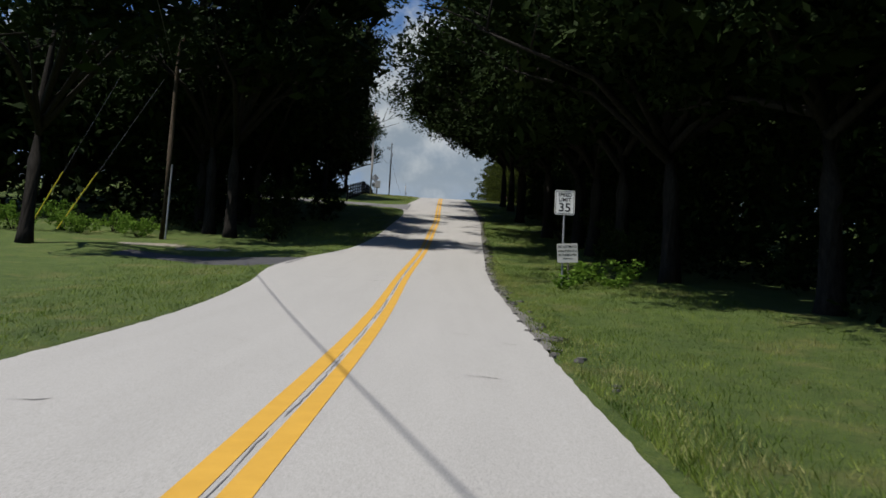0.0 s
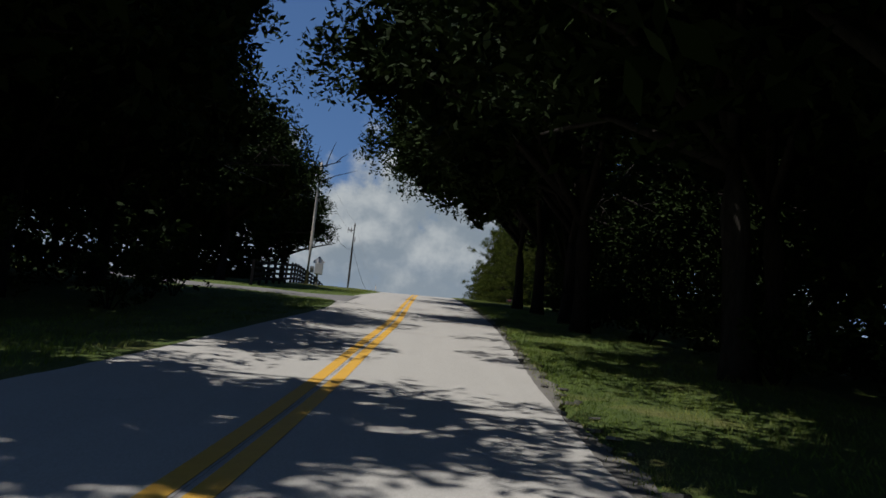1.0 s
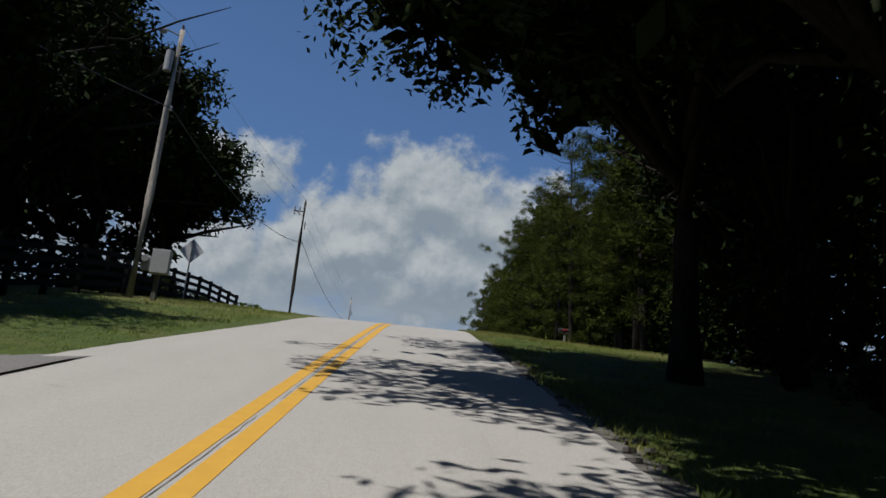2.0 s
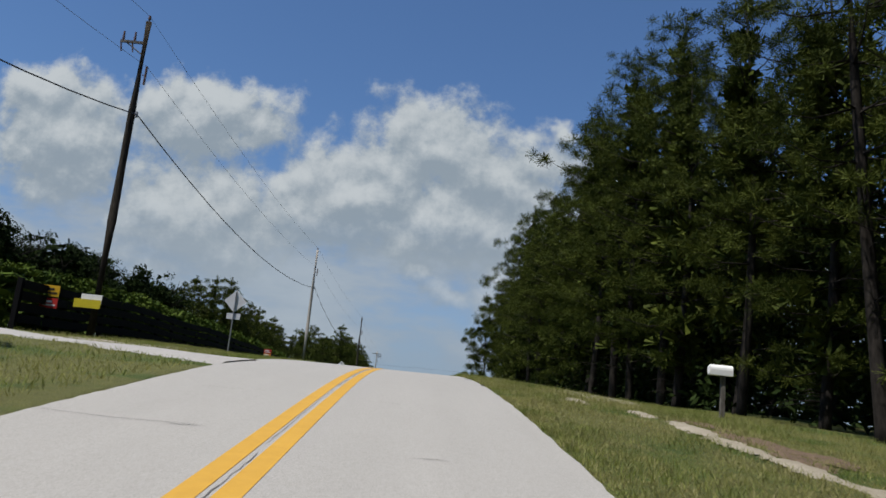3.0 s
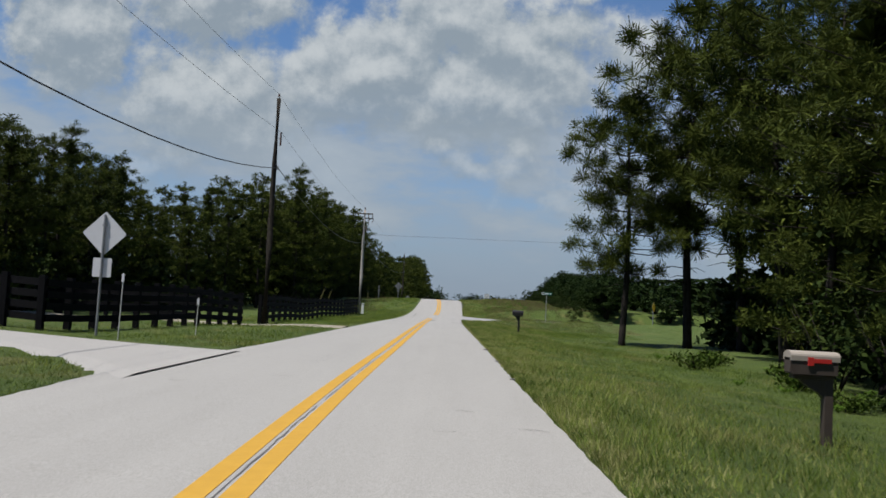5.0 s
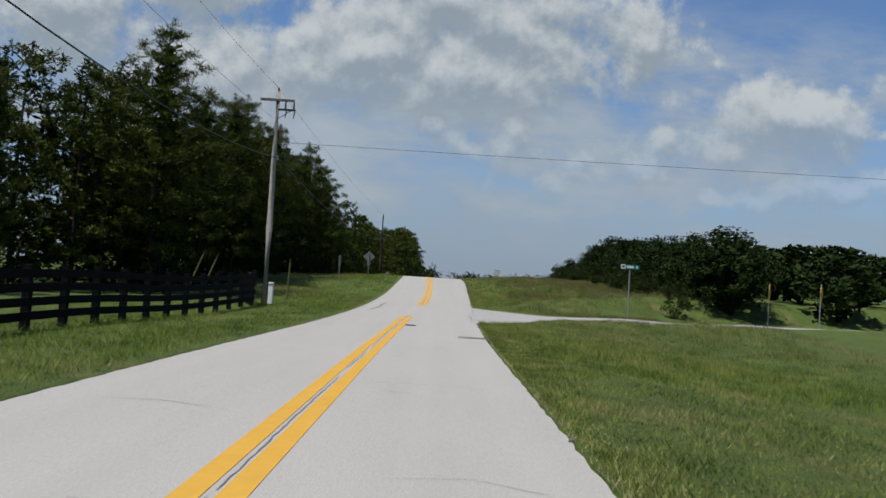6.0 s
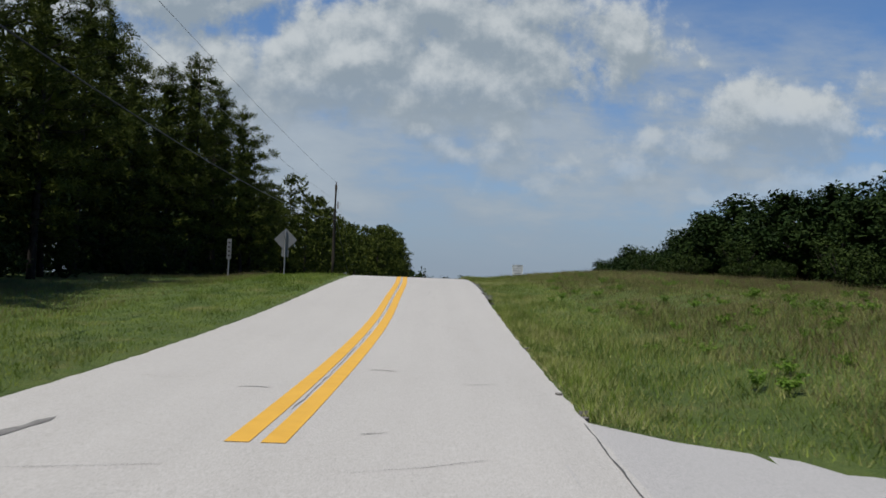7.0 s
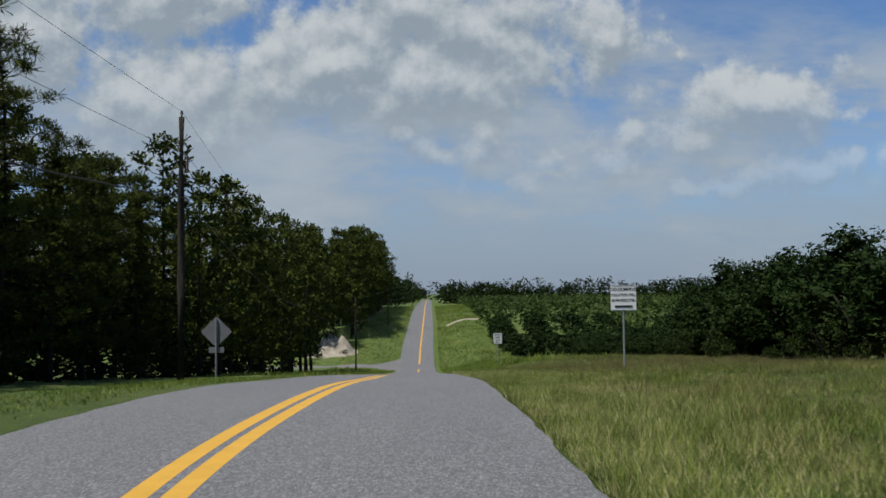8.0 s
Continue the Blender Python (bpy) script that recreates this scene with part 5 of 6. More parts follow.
# oaks over the climb, east side
for y, off, s in ((5, 19, 0.9), (33, 15, 0.95)):
    plant(OAKS[rng.randrange(3)], off_x(y, off), y, s)
for y, off, s in ((12, 12.6, 0.95), (20, 10.4, 0.95), (28, 8.8, 0.95), (36, 8.8, 1.0), (46.5, 8.4, 1.0), (53, 7.4, 1.0)):
    plant(WIDE_OAKS[rng.randrange(2)], off_x(y, off), y, s)
plant(WIDE_OAKS[0], off_x(58.5, 10.4), 58.5, 0.95)
for k, (y, off, s) in enumerate(((67.0, 6.6, 1.0), (75.0, 7.4, 1.0), (82.5, 7.0, 1.0), (91.0, 6.8, 0.96))):
    plant(LEANING_OAKS[k % 2], off_x(y, off), y, s, rng.uniform(-14, 14))
for y, off, s in ((94, 10.5, 0.9), (101, 12, 0.8)):
    plant(OAKS[rng.randrange(3)], off_x(y, off), y, s)
for y, off in ((6, 27), (16, 25), (26, 23), (36, 20), (45, 18), (54, 18), (63, 18), (72, 18), (81, 18), (90, 19), (99, 20), (22, 36), (40, 33), (58, 31), (76, 31), (94, 32)):
    plant(REAR_OAKS[rng.randrange(2)], off_x(y, off), y, rng.uniform(1.05, 1.25))
# west side, beyond the first driveway and behind the fence
for y, off, s in ((64, -15.5, 0.9), (91, -16.5, 1.0), (99, -17.0, 1.1), (107, -16.8, 1.15), (115, -15.6, 1.2), (121, -14.0, 0.95)):
    plant(OAKS[rng.randrange(3)], off_x(y, off), y, s)
for k, y, off, s, turn in ((0, 48.5, -12.6, 1.0, 116), (0, 46.8, -10.9, 1.0, 136), (1, 54.0, -11.3, 0.92, 150), (1, 61.5, -11.6, 0.94, 156), (2, 57.0, -13.2, 1.0, 178), (2, 64.5, -14.0, 1.0, 184)):
    plant(TALL_OAKS[k], off_x(y, off), y, s, turn)
for y, off, s in ((51.0, -14.0, 1.0), (72.0, -12.9, 0.95), (91.5, -12.8, 0.88)):
    plant(WIDE_OAKS[rng.randrange(2)], off_x(y, off), y, s)
for y, off in ((55, -24), (57, -19), (61, -22), (66, -20), (74, -20), (58, -34), (52, -35), (55, -29), (66, -31), (78, -28), (87, -27), (96, -26), (105, -26), (114, -25), (122, -24)):
    plant(REAR_OAKS[rng.randrange(2)], off_x(y, off), y, rng.uniform(1.0, 1.25))
for y, off, s in ((168, -24, 0.66), (174, -25, 0.70), (180, -27, 0.72), (186, -28, 0.60), (163, -27, 0.66), (176, -32, 0.75), (168, -33, 0.75), (158, -30, 0.66), (188, -24.0, 0.74), (194, -24.5, 0.72), (200, -26.5, 0.66), (190, -30, 0.8)):
    plant(OAKS[rng.randrange(3)], off_x(y, off), y, s * (1.0 if y < 166 else 0.87))

# pine wood, east side
for row, (off, step, y0, y1) in enumerate(((11.8, 3.9, 106, 210), (15.2, 4.2, 104, 220), (19.5, 5.0, 104, 229), (24.5, 5.0, 190, 236))):
    y = y0
    while y < y1:
        src = PINES if row < 1 else THIN_PINES
        s = rng.uniform(0.94, 1.14) * (1.0 if y < 170 else 0.95 if y < 190 else 0.95 - 0.2 * (y - 190) / 25)
        if row == 0 and 121 < y < 141:
            s *= 0.74
        elif row > 0 and 126 < y < 158:
            s *= 0.86
        plant(src[rng.randrange(len(src))], off_x(y, off + rng.uniform(-0.7, 0.7)), y + rng.uniform(-0.8, 0.8), s, wide=1.1)
        y += step * rng.uniform(0.8, 1.25)
LONE_PINES = [pine(37, 12.4, 0.26, 3.0, 84, 45, 0.58, 0.017, core=0), pine(38, 13.2, 0.30, 3.1, 84, 45, 0.58, 0.017, core=0)]
plant(LONE_PINES[0], 8.35, 225.3, 1.0, 40)
plant(LONE_PINES[1], 11.6, 225.4, 1.30)
plant(LONE_PINES[0], 14.8, 227.0, 1.40)
plant(LONE_PINES[1], 13.2, 217.5, 1.22)
# one with a dying top by the first mailboxes
DYING_PINE = tagged(pine(39, 16.5, 0.26, 2.6, 56, 45, 0.38, 0.013, core=0, dead=0.42), "tall pine with bare dead branches at its top", "tree", "pine trees")
plant(DYING_PINE, 9.9, 128.0, 1.0, 20)
# pine wood, west side
for row, (off, step, y0, y1, s0) in enumerate(((-19.5, 2.7, 197, 262, 0.57), (-23.5, 3.2, 197, 262, 0.61), (-28, 5.0, 206, 262, 0.66), (-13.8, 3.3, 264, 345, 0.76), (-17.2, 3.6, 263, 345, 0.78), (-21.5, 4.2, 263, 350, 0.82))):
    y = y0
    while y < y1:
        src = MID_PINES if row in (0, 3) else THIN_PINES
        plant(src[rng.randrange(len(src))], off_x(y, off + rng.uniform(-0.8, 0.8)), y + rng.uniform(-0.7, 0.7), s0 * rng.uniform(0.84, 1.10), wide=1.2)
        y += step * rng.uniform(0.8, 1.25)
for row, (off, step) in enumerate(((-13.0, 4.0), (-18, 5.0))):
    y = 346
    while y < 560:
        if (404 < y < 446, 404 < y < 428)[row]:
            y += 4
            continue
        plant(FAR_PINES[rng.randrange(2)], off_x(y, off + rng.uniform(-1.0, 1.0)), y, rng.uniform(0.86, 1.1) * (0.90 + 0.30 * float(ease((y - 360) / 90))))
        y += step * rng.uniform(0.8, 1.3)
# undergrowth along both woods
for y0, y1, off, step in ((168, 208, 11.2, 4.0), (206, 232, 19.5, 2.4), (264, 345, -12.4, 6.5), (208, 262, -17.5, 4.5), (30, 100, 8.8, 4.5), (46, 74, -9.0, 5.0)):
    y = y0
    while y < y1:
        plant(BUSHES[rng.randrange(3)], off_x(y, off + rng.uniform(-0.9, 1.1)), y, rng.uniform(0.7, 1.25))
        y += step * rng.uniform(0.6, 1.4)

# lush low growth along the edge of the pine wood
LOW_BUSHES = [bush(61, 0.85, 0.95, "hedge_leaf", 26, 30, 0.07), bush(62, 0.6, 0.8, "hedge_leaf", 26, 26, 0.07)]
y = 172
while y < 214:
    plant(LOW_BUSHES[rng.randrange(2)], off_x(y, rng.uniform(9.2, 11.6)), y, rng.uniform(0.5, 0.95))
    y += rng.uniform(1.6, 4.6)

TALL_WEEDS = [bush(63, 1.5, 1.3, "weed_leaf", 26, 40, 0.09), bush(64, 1.1, 1.2, "weed_leaf", 26, 36, 0.09)]
# weeds and brush round the first pole
for x, y, k, g in ((-23.5, 46.0, 2, 1.0), (-21.0, 46.5, 0, 1.1), (-18.5, 47.0, 2, 0.8), (-25.5, 45.5, 0, 1.2), (-16.6, 45.6, 1, 1.0), (-19.6, 45.2, 1, 0.9), (-27.5, 46.0, 2, 1.0)):
    plant(TALL_WEEDS[k % 2], x, y - 0.8, g)

# weeds at the foot of the grove and round the driveway
for y0, y1, off, step in ((268, 312, 13.6, 1.5), (312, 345, 15.2, 2.0)):
    y = y0
    while y < y1:
        plant(BUSHES[rng.randrange(3)], off_x(y, off + rng.uniform(-0.8, 1.2)), y, rng.uniform(0.35, 0.7))
        y += step * rng.uniform(0.6, 1.4)
# broad-leafed weeds in the tall grass past the junction and round the first sign
WEEDS = [weed(71, 0.42, 0.45), weed(72, 0.34, 0.55), weed(73, 0.55, 0.40)]
for k in range(130):
    y = 268 + 32 * rng.random() ** 1.6 if k < 104 else rng.uniform(170, 216)
    off = rng.uniform(4.4, 9.5) if k < 104 else rng.uniform(8.5, 11.5)
    if abs(y - 262.5 - max(off - 6, 0) * 0.26) > 5.5 or k >= 104:
        plant(WEEDS[rng.randrange(3)], off_x(y, off), y, rng.uniform(0.26, 0.46))
for x, y, k, s in ((3.7, 25.2, 2, 1.1), (3.2, 24.2, 0, 1.0), (4.4, 26.4, 2, 1.5), (4.9, 25.0, 1, 1.3), (3.9, 27.5, 0, 1.4), (5.6, 27.0, 2, 1.5)):
    plant(WEEDS[k], x, y, s)
# citrus grove, east side: grown trees first, young low ones down the slope
for row in range(4):
    y = 270 + (row % 2) * 1.5
    while y < 450:
        young = float(ease((y - 338) / 26))
        off = 17.5 + row * 6.2 + 3.0 * young - 7.0 * float(ease((y - 395) / 30))
        src = CITRUS if row == 0 and y < 400 else THIN_CITRUS
        s = 0.68 + 0.16 * float(ease((y - 324) / 7)) - 0.34 * young
        plant(src[rng.randrange(len(src))], off_x(y, off + rng.uniform(-0.5, 0.5)), y, s * rng.uniform(0.88, 1.12), wide=min(1.45, max(1.0, 0.86 / s)))
        y += (3.3 if row == 0 else 4.8) * rng.uniform(0.9, 1.15)


# ---------------------------------------------------------------- far country
def far_grove():
    """The grove rolling away beyond the dip in rows of round bushes, too far to count."""
    rnd = np.random.RandomState(61)
    row, step = np.meshgrid(np.arange(21), np.arange(66))
    y = 408 + step.ravel() * 3.6 + rnd.randn(row.size) * 0.5
    x = mid_x(y) + 12.5 + row.ravel() * 4.3 + rnd.randn(row.size) * 0.5
    keep = (rnd.rand(len(x)) < 0.93) & ((row.ravel() > 1) | (y > 452))
    x, y = x[keep], y[keep]
    tall = 0.9 + 0.35 * rnd.rand(len(x))
    c = np.stack([x, y, land(x, y) + 1.25 * tall], -1)
    sets = [leaf_quads(rnd, c, 1.95 * tall, 22, 0.40), leaf_quads(rnd, c - np.array([0, 0, 0.3]), np.full(len(x), 0.8), 6, 0.9)]
    n = 2600
    y = 420 + rnd.rand(n) ** 0.8 * 440
    x = mid_x(y) + 14 + rnd.rand(n) * 330
    keep = (y > 645) | (x - mid_x(y) > 102)
    x, y = x[keep], y[keep]
    sets.append(leaf_quads(rnd, np.stack([x, y, land(x, y) + 0.8 + rnd.rand(len(x)) * 1.2], -1), np.full(len(x), 1.7), 9, 0.7))
    ob = np_mesh("far_citrus_grove", *joined(sets), "grove_leaf")
    return tagged(ob, "citrus grove rolling away to the horizon", "grove", kind="stuff")


def far_woods():
    rnd = np.random.RandomState(62)
    sets = []
    for x0, y0, x1, y1, h, n in ((11, 640, 330, 690, 10.5, 1500), (-12, 560, -8, 780, 13, 620), (-8, 780, 2, 1100, 10, 420), (-22, 470, -30, 1000, 17, 700), (60, 860, 420, 800, 9, 900), (10, 600, 40, 650, 8, 260), (-60, 150, -90, 260, 12, 300), (-60, 260, -70, 600, 15, 600)):
        s = rnd.rand(n)
        x, y = x0 + (x1 - x0) * s + rnd.randn(n) * 4, y0 + (y1 - y0) * s + rnd.randn(n) * 4
        tall = h * (0.72 + 0.16 * np.sin(s * 40) * np.sin(s * 97 + 1) + 0.12 * np.sin(s * 230))
        c = np.stack([x, y, land(x, y) + rnd.rand(n) ** 0.8 * tall], -1)
        sets.append(leaf_quads(rnd, c, np.full(n, 2.2), 15, 0.62))
    ob = np_mesh("distant_woods", *joined(sets), "oak_leaf")
    return tagged(ob, "dark distant tree line on the horizon", "woods", kind="stuff")


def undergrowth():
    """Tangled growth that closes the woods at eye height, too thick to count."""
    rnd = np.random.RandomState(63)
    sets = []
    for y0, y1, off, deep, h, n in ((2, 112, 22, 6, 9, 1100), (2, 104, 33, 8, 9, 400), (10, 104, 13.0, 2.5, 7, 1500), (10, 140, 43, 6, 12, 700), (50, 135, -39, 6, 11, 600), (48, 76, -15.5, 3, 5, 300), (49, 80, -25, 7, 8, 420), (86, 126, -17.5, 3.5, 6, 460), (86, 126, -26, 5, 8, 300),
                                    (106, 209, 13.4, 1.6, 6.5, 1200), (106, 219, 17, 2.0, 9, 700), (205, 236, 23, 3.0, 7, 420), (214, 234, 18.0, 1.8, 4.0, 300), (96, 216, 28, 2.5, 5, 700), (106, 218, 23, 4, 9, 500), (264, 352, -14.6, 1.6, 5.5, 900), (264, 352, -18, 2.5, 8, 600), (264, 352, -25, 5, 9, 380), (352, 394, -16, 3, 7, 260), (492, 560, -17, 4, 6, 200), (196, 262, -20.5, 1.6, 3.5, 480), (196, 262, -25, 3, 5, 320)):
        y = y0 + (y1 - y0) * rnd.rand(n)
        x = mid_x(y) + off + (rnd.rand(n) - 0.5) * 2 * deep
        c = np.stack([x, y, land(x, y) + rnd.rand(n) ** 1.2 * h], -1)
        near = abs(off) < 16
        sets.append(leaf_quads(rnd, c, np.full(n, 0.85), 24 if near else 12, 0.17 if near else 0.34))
    # same near-black leaf colour, standing in for the shade inside the woods
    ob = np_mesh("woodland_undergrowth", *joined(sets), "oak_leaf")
    return tagged(ob, "tangled undergrowth filling the woods, shade put into its dark colour", "undergrowth", kind="stuff")


# one more tall oak over the first driveway, and one that leans out across from it
plant(TALL_OAKS[0], off_x(38.5, -18.0), 38.5, 1.0, 130)
plant(LEANING_OAKS[0], off_x(41.5, 8.4), 41.5, 1.0, 4)

far_grove()
far_woods()
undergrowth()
# ---------------------------------------------------------------- sand heap in the dip
def sand_heap(x, y):
    """A heap of bare sand on cleared ground under the pines, two humps run together."""
    ob = thing("sand_heap", "heap of pale sand on cleared ground under pines", "sand heap", (x, y, 0))
    n = 44
    gx, gy = np.meshgrid(np.linspace(-5.6, 5.6, n), np.linspace(-6, 6, n))
    gx, gy = gx.ravel(), gy.ravel()
    h = 2.9 * np.exp(-((gx + 0.5) / 1.7) ** 2 - ((gy - 1) / 2.4) ** 2) + 2.4 * np.exp(-((gx - 2.0) / 1.3) ** 2 - ((gy + 0.6) / 2.1) ** 2) + 0.9 * np.exp(-((gx + 1.6) / 1.9) ** 2 - ((gy + 3) / 1.8) ** 2)
    h += 0.22 * np.sin(gx * 2.6 + gy) * np.sin(gy * 1.9 - gx) * np.clip(h, 0, 1) - 0.12
    v = np.stack([gx, gy, land(gx + x, gy + y) + h], -1)
    i = (np.arange(n - 1)[:, None] * n + np.arange(n - 1)[None, :]).ravel()
    np_mesh("mound", v, np.stack([i, i + 1, i + n + 1, i + n], -1), "sand", ob)


sand_heap(-13.6, 432.0)
for x, y, k, g in ((-16.4, 428.0, 0, 0.8), (-15.0, 426.6, 1, 0.7), (-17.6, 429.0, 2, 1.0), (-11.2, 429.0, 1, 0.6)):
    plant(BUSHES[k], x, y, g)


# ---------------------------------------------------------------- marks on the road
def on_road(y, off, lift=0.006):
    return (off_x(y, off), y, float(road_z(y)) + lift)


def crack(points, width, seed, mat="crack", name="crack"):
    """A thin ragged crack through (offset, y) points, lying on the surface."""
    rnd = np.random.RandomState(seed)
    pts = []
    for (a, ya), (b, yb) in zip(points, points[1:]):
        n = max(2, int(math.hypot(b - a, yb - ya) / 0.18))
        for i in range(n):
            s = i / n
            wob = min(0.012, width * 0.45)
            pts.append((a + (b - a) * s + rnd.randn() * wob, ya + (yb - ya) * s + rnd.randn() * wob))
    pts.append(points[-1])
    bm = bmesh.new()
    prev = None
    for i, (o, y) in enumerate(pts):
        o2, y2 = pts[min(i + 1, len(pts) - 1)]
        o1, y1 = pts[max(i - 1, 0)]
        d = Vector((o2 - o1, y2 - y1)).normalized()
        w = width * (0.35 + rnd.rand() * 0.9) / 2
        if i in (0, len(pts) - 1):
            w = 0.002
        a, b = on_road(y + d.x * w, o - d.y * w, 0.0055), on_road(y - d.x * w, o + d.y * w, 0.0055)
        row = (bm.verts.new(a), bm.verts.new(b))
        if prev:
            bm.faces.new((prev[0], prev[1], row[1], row[0]))
        prev = row
    bmesh.ops.recalc_face_normals(bm, faces=bm.faces)
    return part(name, bm, mat, road)


# cross cracks in the west lane and short ones in the east lane
rk = random.Random(9)
y = 4.0
while y < 298:
    for a0, b0, chance in ((-2.8, -0.35, 0.70), (0.3, 2.4, 0.16)):
        if rk.random() < chance:
            a = a0 + rk.uniform(0, 1.0)
            b = b0 - rk.uniform(0, 1.0)
            if b > a + 0.3:
                crack([(a, y), ((a + b) / 2, y + rk.uniform(-0.25, 0.25)), (b, y + rk.uniform(-0.5, 0.5))], rk.uniform(0.005, 0.012), rk.randrange(999))
    y += rk.uniform(2.2, 5.0)
# the joint between the two yellow lines, in stretches
y = 0.0
while y < 296:
    if not 255 < y < 266:
        n = rk.uniform(2, 7)
        side = [float(curve_at(PAINT, v)) + rk.uniform(-0.015, 0.015) for v in (y, y + n / 2, y + n)]
        crack([(side[0], y), (side[1], y + n / 2), (side[2], y + n)], rk.uniform(0.006, 0.016), rk.randrange(999), "tar")
        y += n + rk.uniform(0.1, 1.5)
    else:
        y += 1
# cracks at the junction mouth and the tar run in the west lane
crack([(2.62, 266.8), (2.58, 264), (2.64, 261), (2.58, 258), (2.66, 254.5)], 0.014, 71)
crack([(1.25, 288.6), (1.05, 286.4), (0.98, 285.2), (1.02, 284.6)], 0.006, 75)
crack([(1.12, 284.2), (1.2, 283.8), (1.1, 283.4)], 0.010, 76)
# small nicks and chips all over the old surface
for k in range(170):
    y, a = rk.uniform(3, 297), rk.uniform(-2.3, 2.4)
    if abs(a) > 0.3:
        crack([(a, y), (a + rk.uniform(0.05, 0.22), y + rk.uniform(-0.05, 0.05)), (a + rk.uniform(0.2, 0.4), y + rk.uniform(-0.12, 0.12))], rk.uniform(0.012, 0.03), rk.randrange(999), "tar", "chip")
crack([(-1.9, 259.5), (-1.75, 262), (-1.85, 265), (-1.7, 266.3)], 0.11, 74, "tar", "tar_run")


def flat_patch(name, y0, y1, a, b, mat, label, parent=None):
    ob = ribbon(name, y0, y1, a, b, 0.0065, mat, 0.12, parent or road, ragged=0.05, thick=0.004, seed=int(y0))
    return tagged(ob, label)


flat_patch("patch", 244.45, 245.1, 1.92, 2.66, "tar", "grey tar patch at the edge")
flat_patch("patch", 133.9, 134.6, 2.62, 2.95, "crack", "black tar lump on the edge")
# cover of a drain in the east lane
cov = thing("drain_cover", "dark cast iron drain cover set in the road", "drain cover", on_road(249.35, 0.42, 0.006))
part("frame", box(bmesh.new(), (0.34, 0.34, 0.012), (0, 0, 0.004), bevel=0.003), "iron", cov)
for k in range(6):
    part("slat", box(bmesh.new(), (0.29, 0.03, 0.012), (0, -0.125 + k * 0.05, 0.012)), "iron", cov)
# shadowless worn wheel marks are in the surface itself; broken paving along the east edge of the climb
ru = random.Random(17)
piece_mesh = []
for k in range(5):
    bm = bmesh.new()
    n = 6
    top = [bm.verts.new((math.cos(a) * (0.7 + 0.5 * ru.random()), math.sin(a) * (0.7 + 0.5 * ru.random()), 1)) for a in (2 * math.pi * i / n for i in range(n))]
    low = [bm.verts.new((v.co.x * 1.1, v.co.y * 1.1, -1)) for v in top]
    bm.faces.new(top)
    for i in range(n):
        bm.faces.new((top[i], low[i], low[(i + 1) % n], top[(i + 1) % n]))
    bmesh.ops.recalc_face_normals(bm, faces=bm.faces)
    me = bpy.data.meshes.new("paving_fragment")
    bm.to_mesh(me)
    bm.free()
    me.materials.append(M["rubble"])
    piece_mesh.append(me)
crumble = ribbon("crumbled_shoulder", 12, 98, lambda v: right_edge(v) - 0.05, lambda v: right_edge(v) + 0.24 + 0.12 * math.sin(v * 0.7) * math.sin(v * 0.23), -0.010, "rubble", 0.3, road, ragged=0.16, thick=0.05, seed=5)
tagged(crumble, "crumbling grey shoulder strip")
crumble = ribbon("crumbled_shoulder", 284, 298, lambda v: right_edge(v) - 0.10, lambda v: right_edge(v) + 0.18 + 0.14 * math.sin(v * 1.7) * math.sin(v * 0.53), -0.004, "crack", 0.2, road, ragged=0.14, thick=0.05, seed=6)
tagged(crumble, "dark crumbled shoulder strip")
edge = thing("broken_edge", "crumbling grey paving fragments along the road edge", "road edge", (0, 0, 0), kind="structure")
for k in range(240):
    y = ru.uniform(8, 96) if k < 200 else ru.uniform(110, 290)
    off = right_edge(y) + ru.uniform(-0.04, 0.42 if k < 200 else 0.1)
    ob = new("paving_fragment", piece_mesh[k % 5])
    ob.parent = edge
    s = ru.uniform(0.025, 0.085) if k < 200 else ru.uniform(0.02, 0.05)
    x = off_x(y, off)
    ob.matrix_basis = pose(x, y, z_at(x, y) + 0.005, ru.uniform(-6, 6), ru.uniform(-6, 6), ru.uniform(0, 360)) @ Matrix.Diagonal((s, s * ru.uniform(0.7, 1.6), ru.uniform(0.012, 0.025), 1))


SPOTS = [(4.6, 111.5, 0.26, 0.9), (4.9, 113.4, 0.22, 0.8), (4.6, 115.2, 0.18, 0.7), (5.0, 116.8, 0.20, 0.8), (5.1, 119.2, 0.24, 0.6), (4.9, 120.6, 0.21, 0.6), (4.6, 122.0, 0.21, 0.7), (4.5, 123.8, 0.20, 0.7), (4.2, 125.8, 0.16, 0.6), (3.4, 127.8, 0.15, 0.5),
         (4.6, 131.6, 0.34, 0.7), (4.5, 133.8, 0.5, 0.9), (5.7, 134.2, 0.6, 0.8), (5.0, 136.4, 0.5, 0.8), (6.2, 137.0, 0.6, 1.0), (5.2, 138.8, 0.36, 0.7),
         (-7.5, 134.2, 0.6, 0.5), (-8.6, 133.8, 0.6, 0.5), (-6.8, 135.5, 0.4, 0.4), (-11.6, 39.6, 0.9, 0.45), (-14.2, 40.6, 1.2, 0.5)]


LITTER = [(5.3, 123.2, 0.34, 0.6), (5.7, 122.2, 0.40, 0.5), (5.2, 121.4, 0.25, 0.5), (5.6, 118.6, 0.22, 0.6), (5.3, 115.6, 0.26, 0.6), (5.2, 125.2, 0.26, 0.4)]


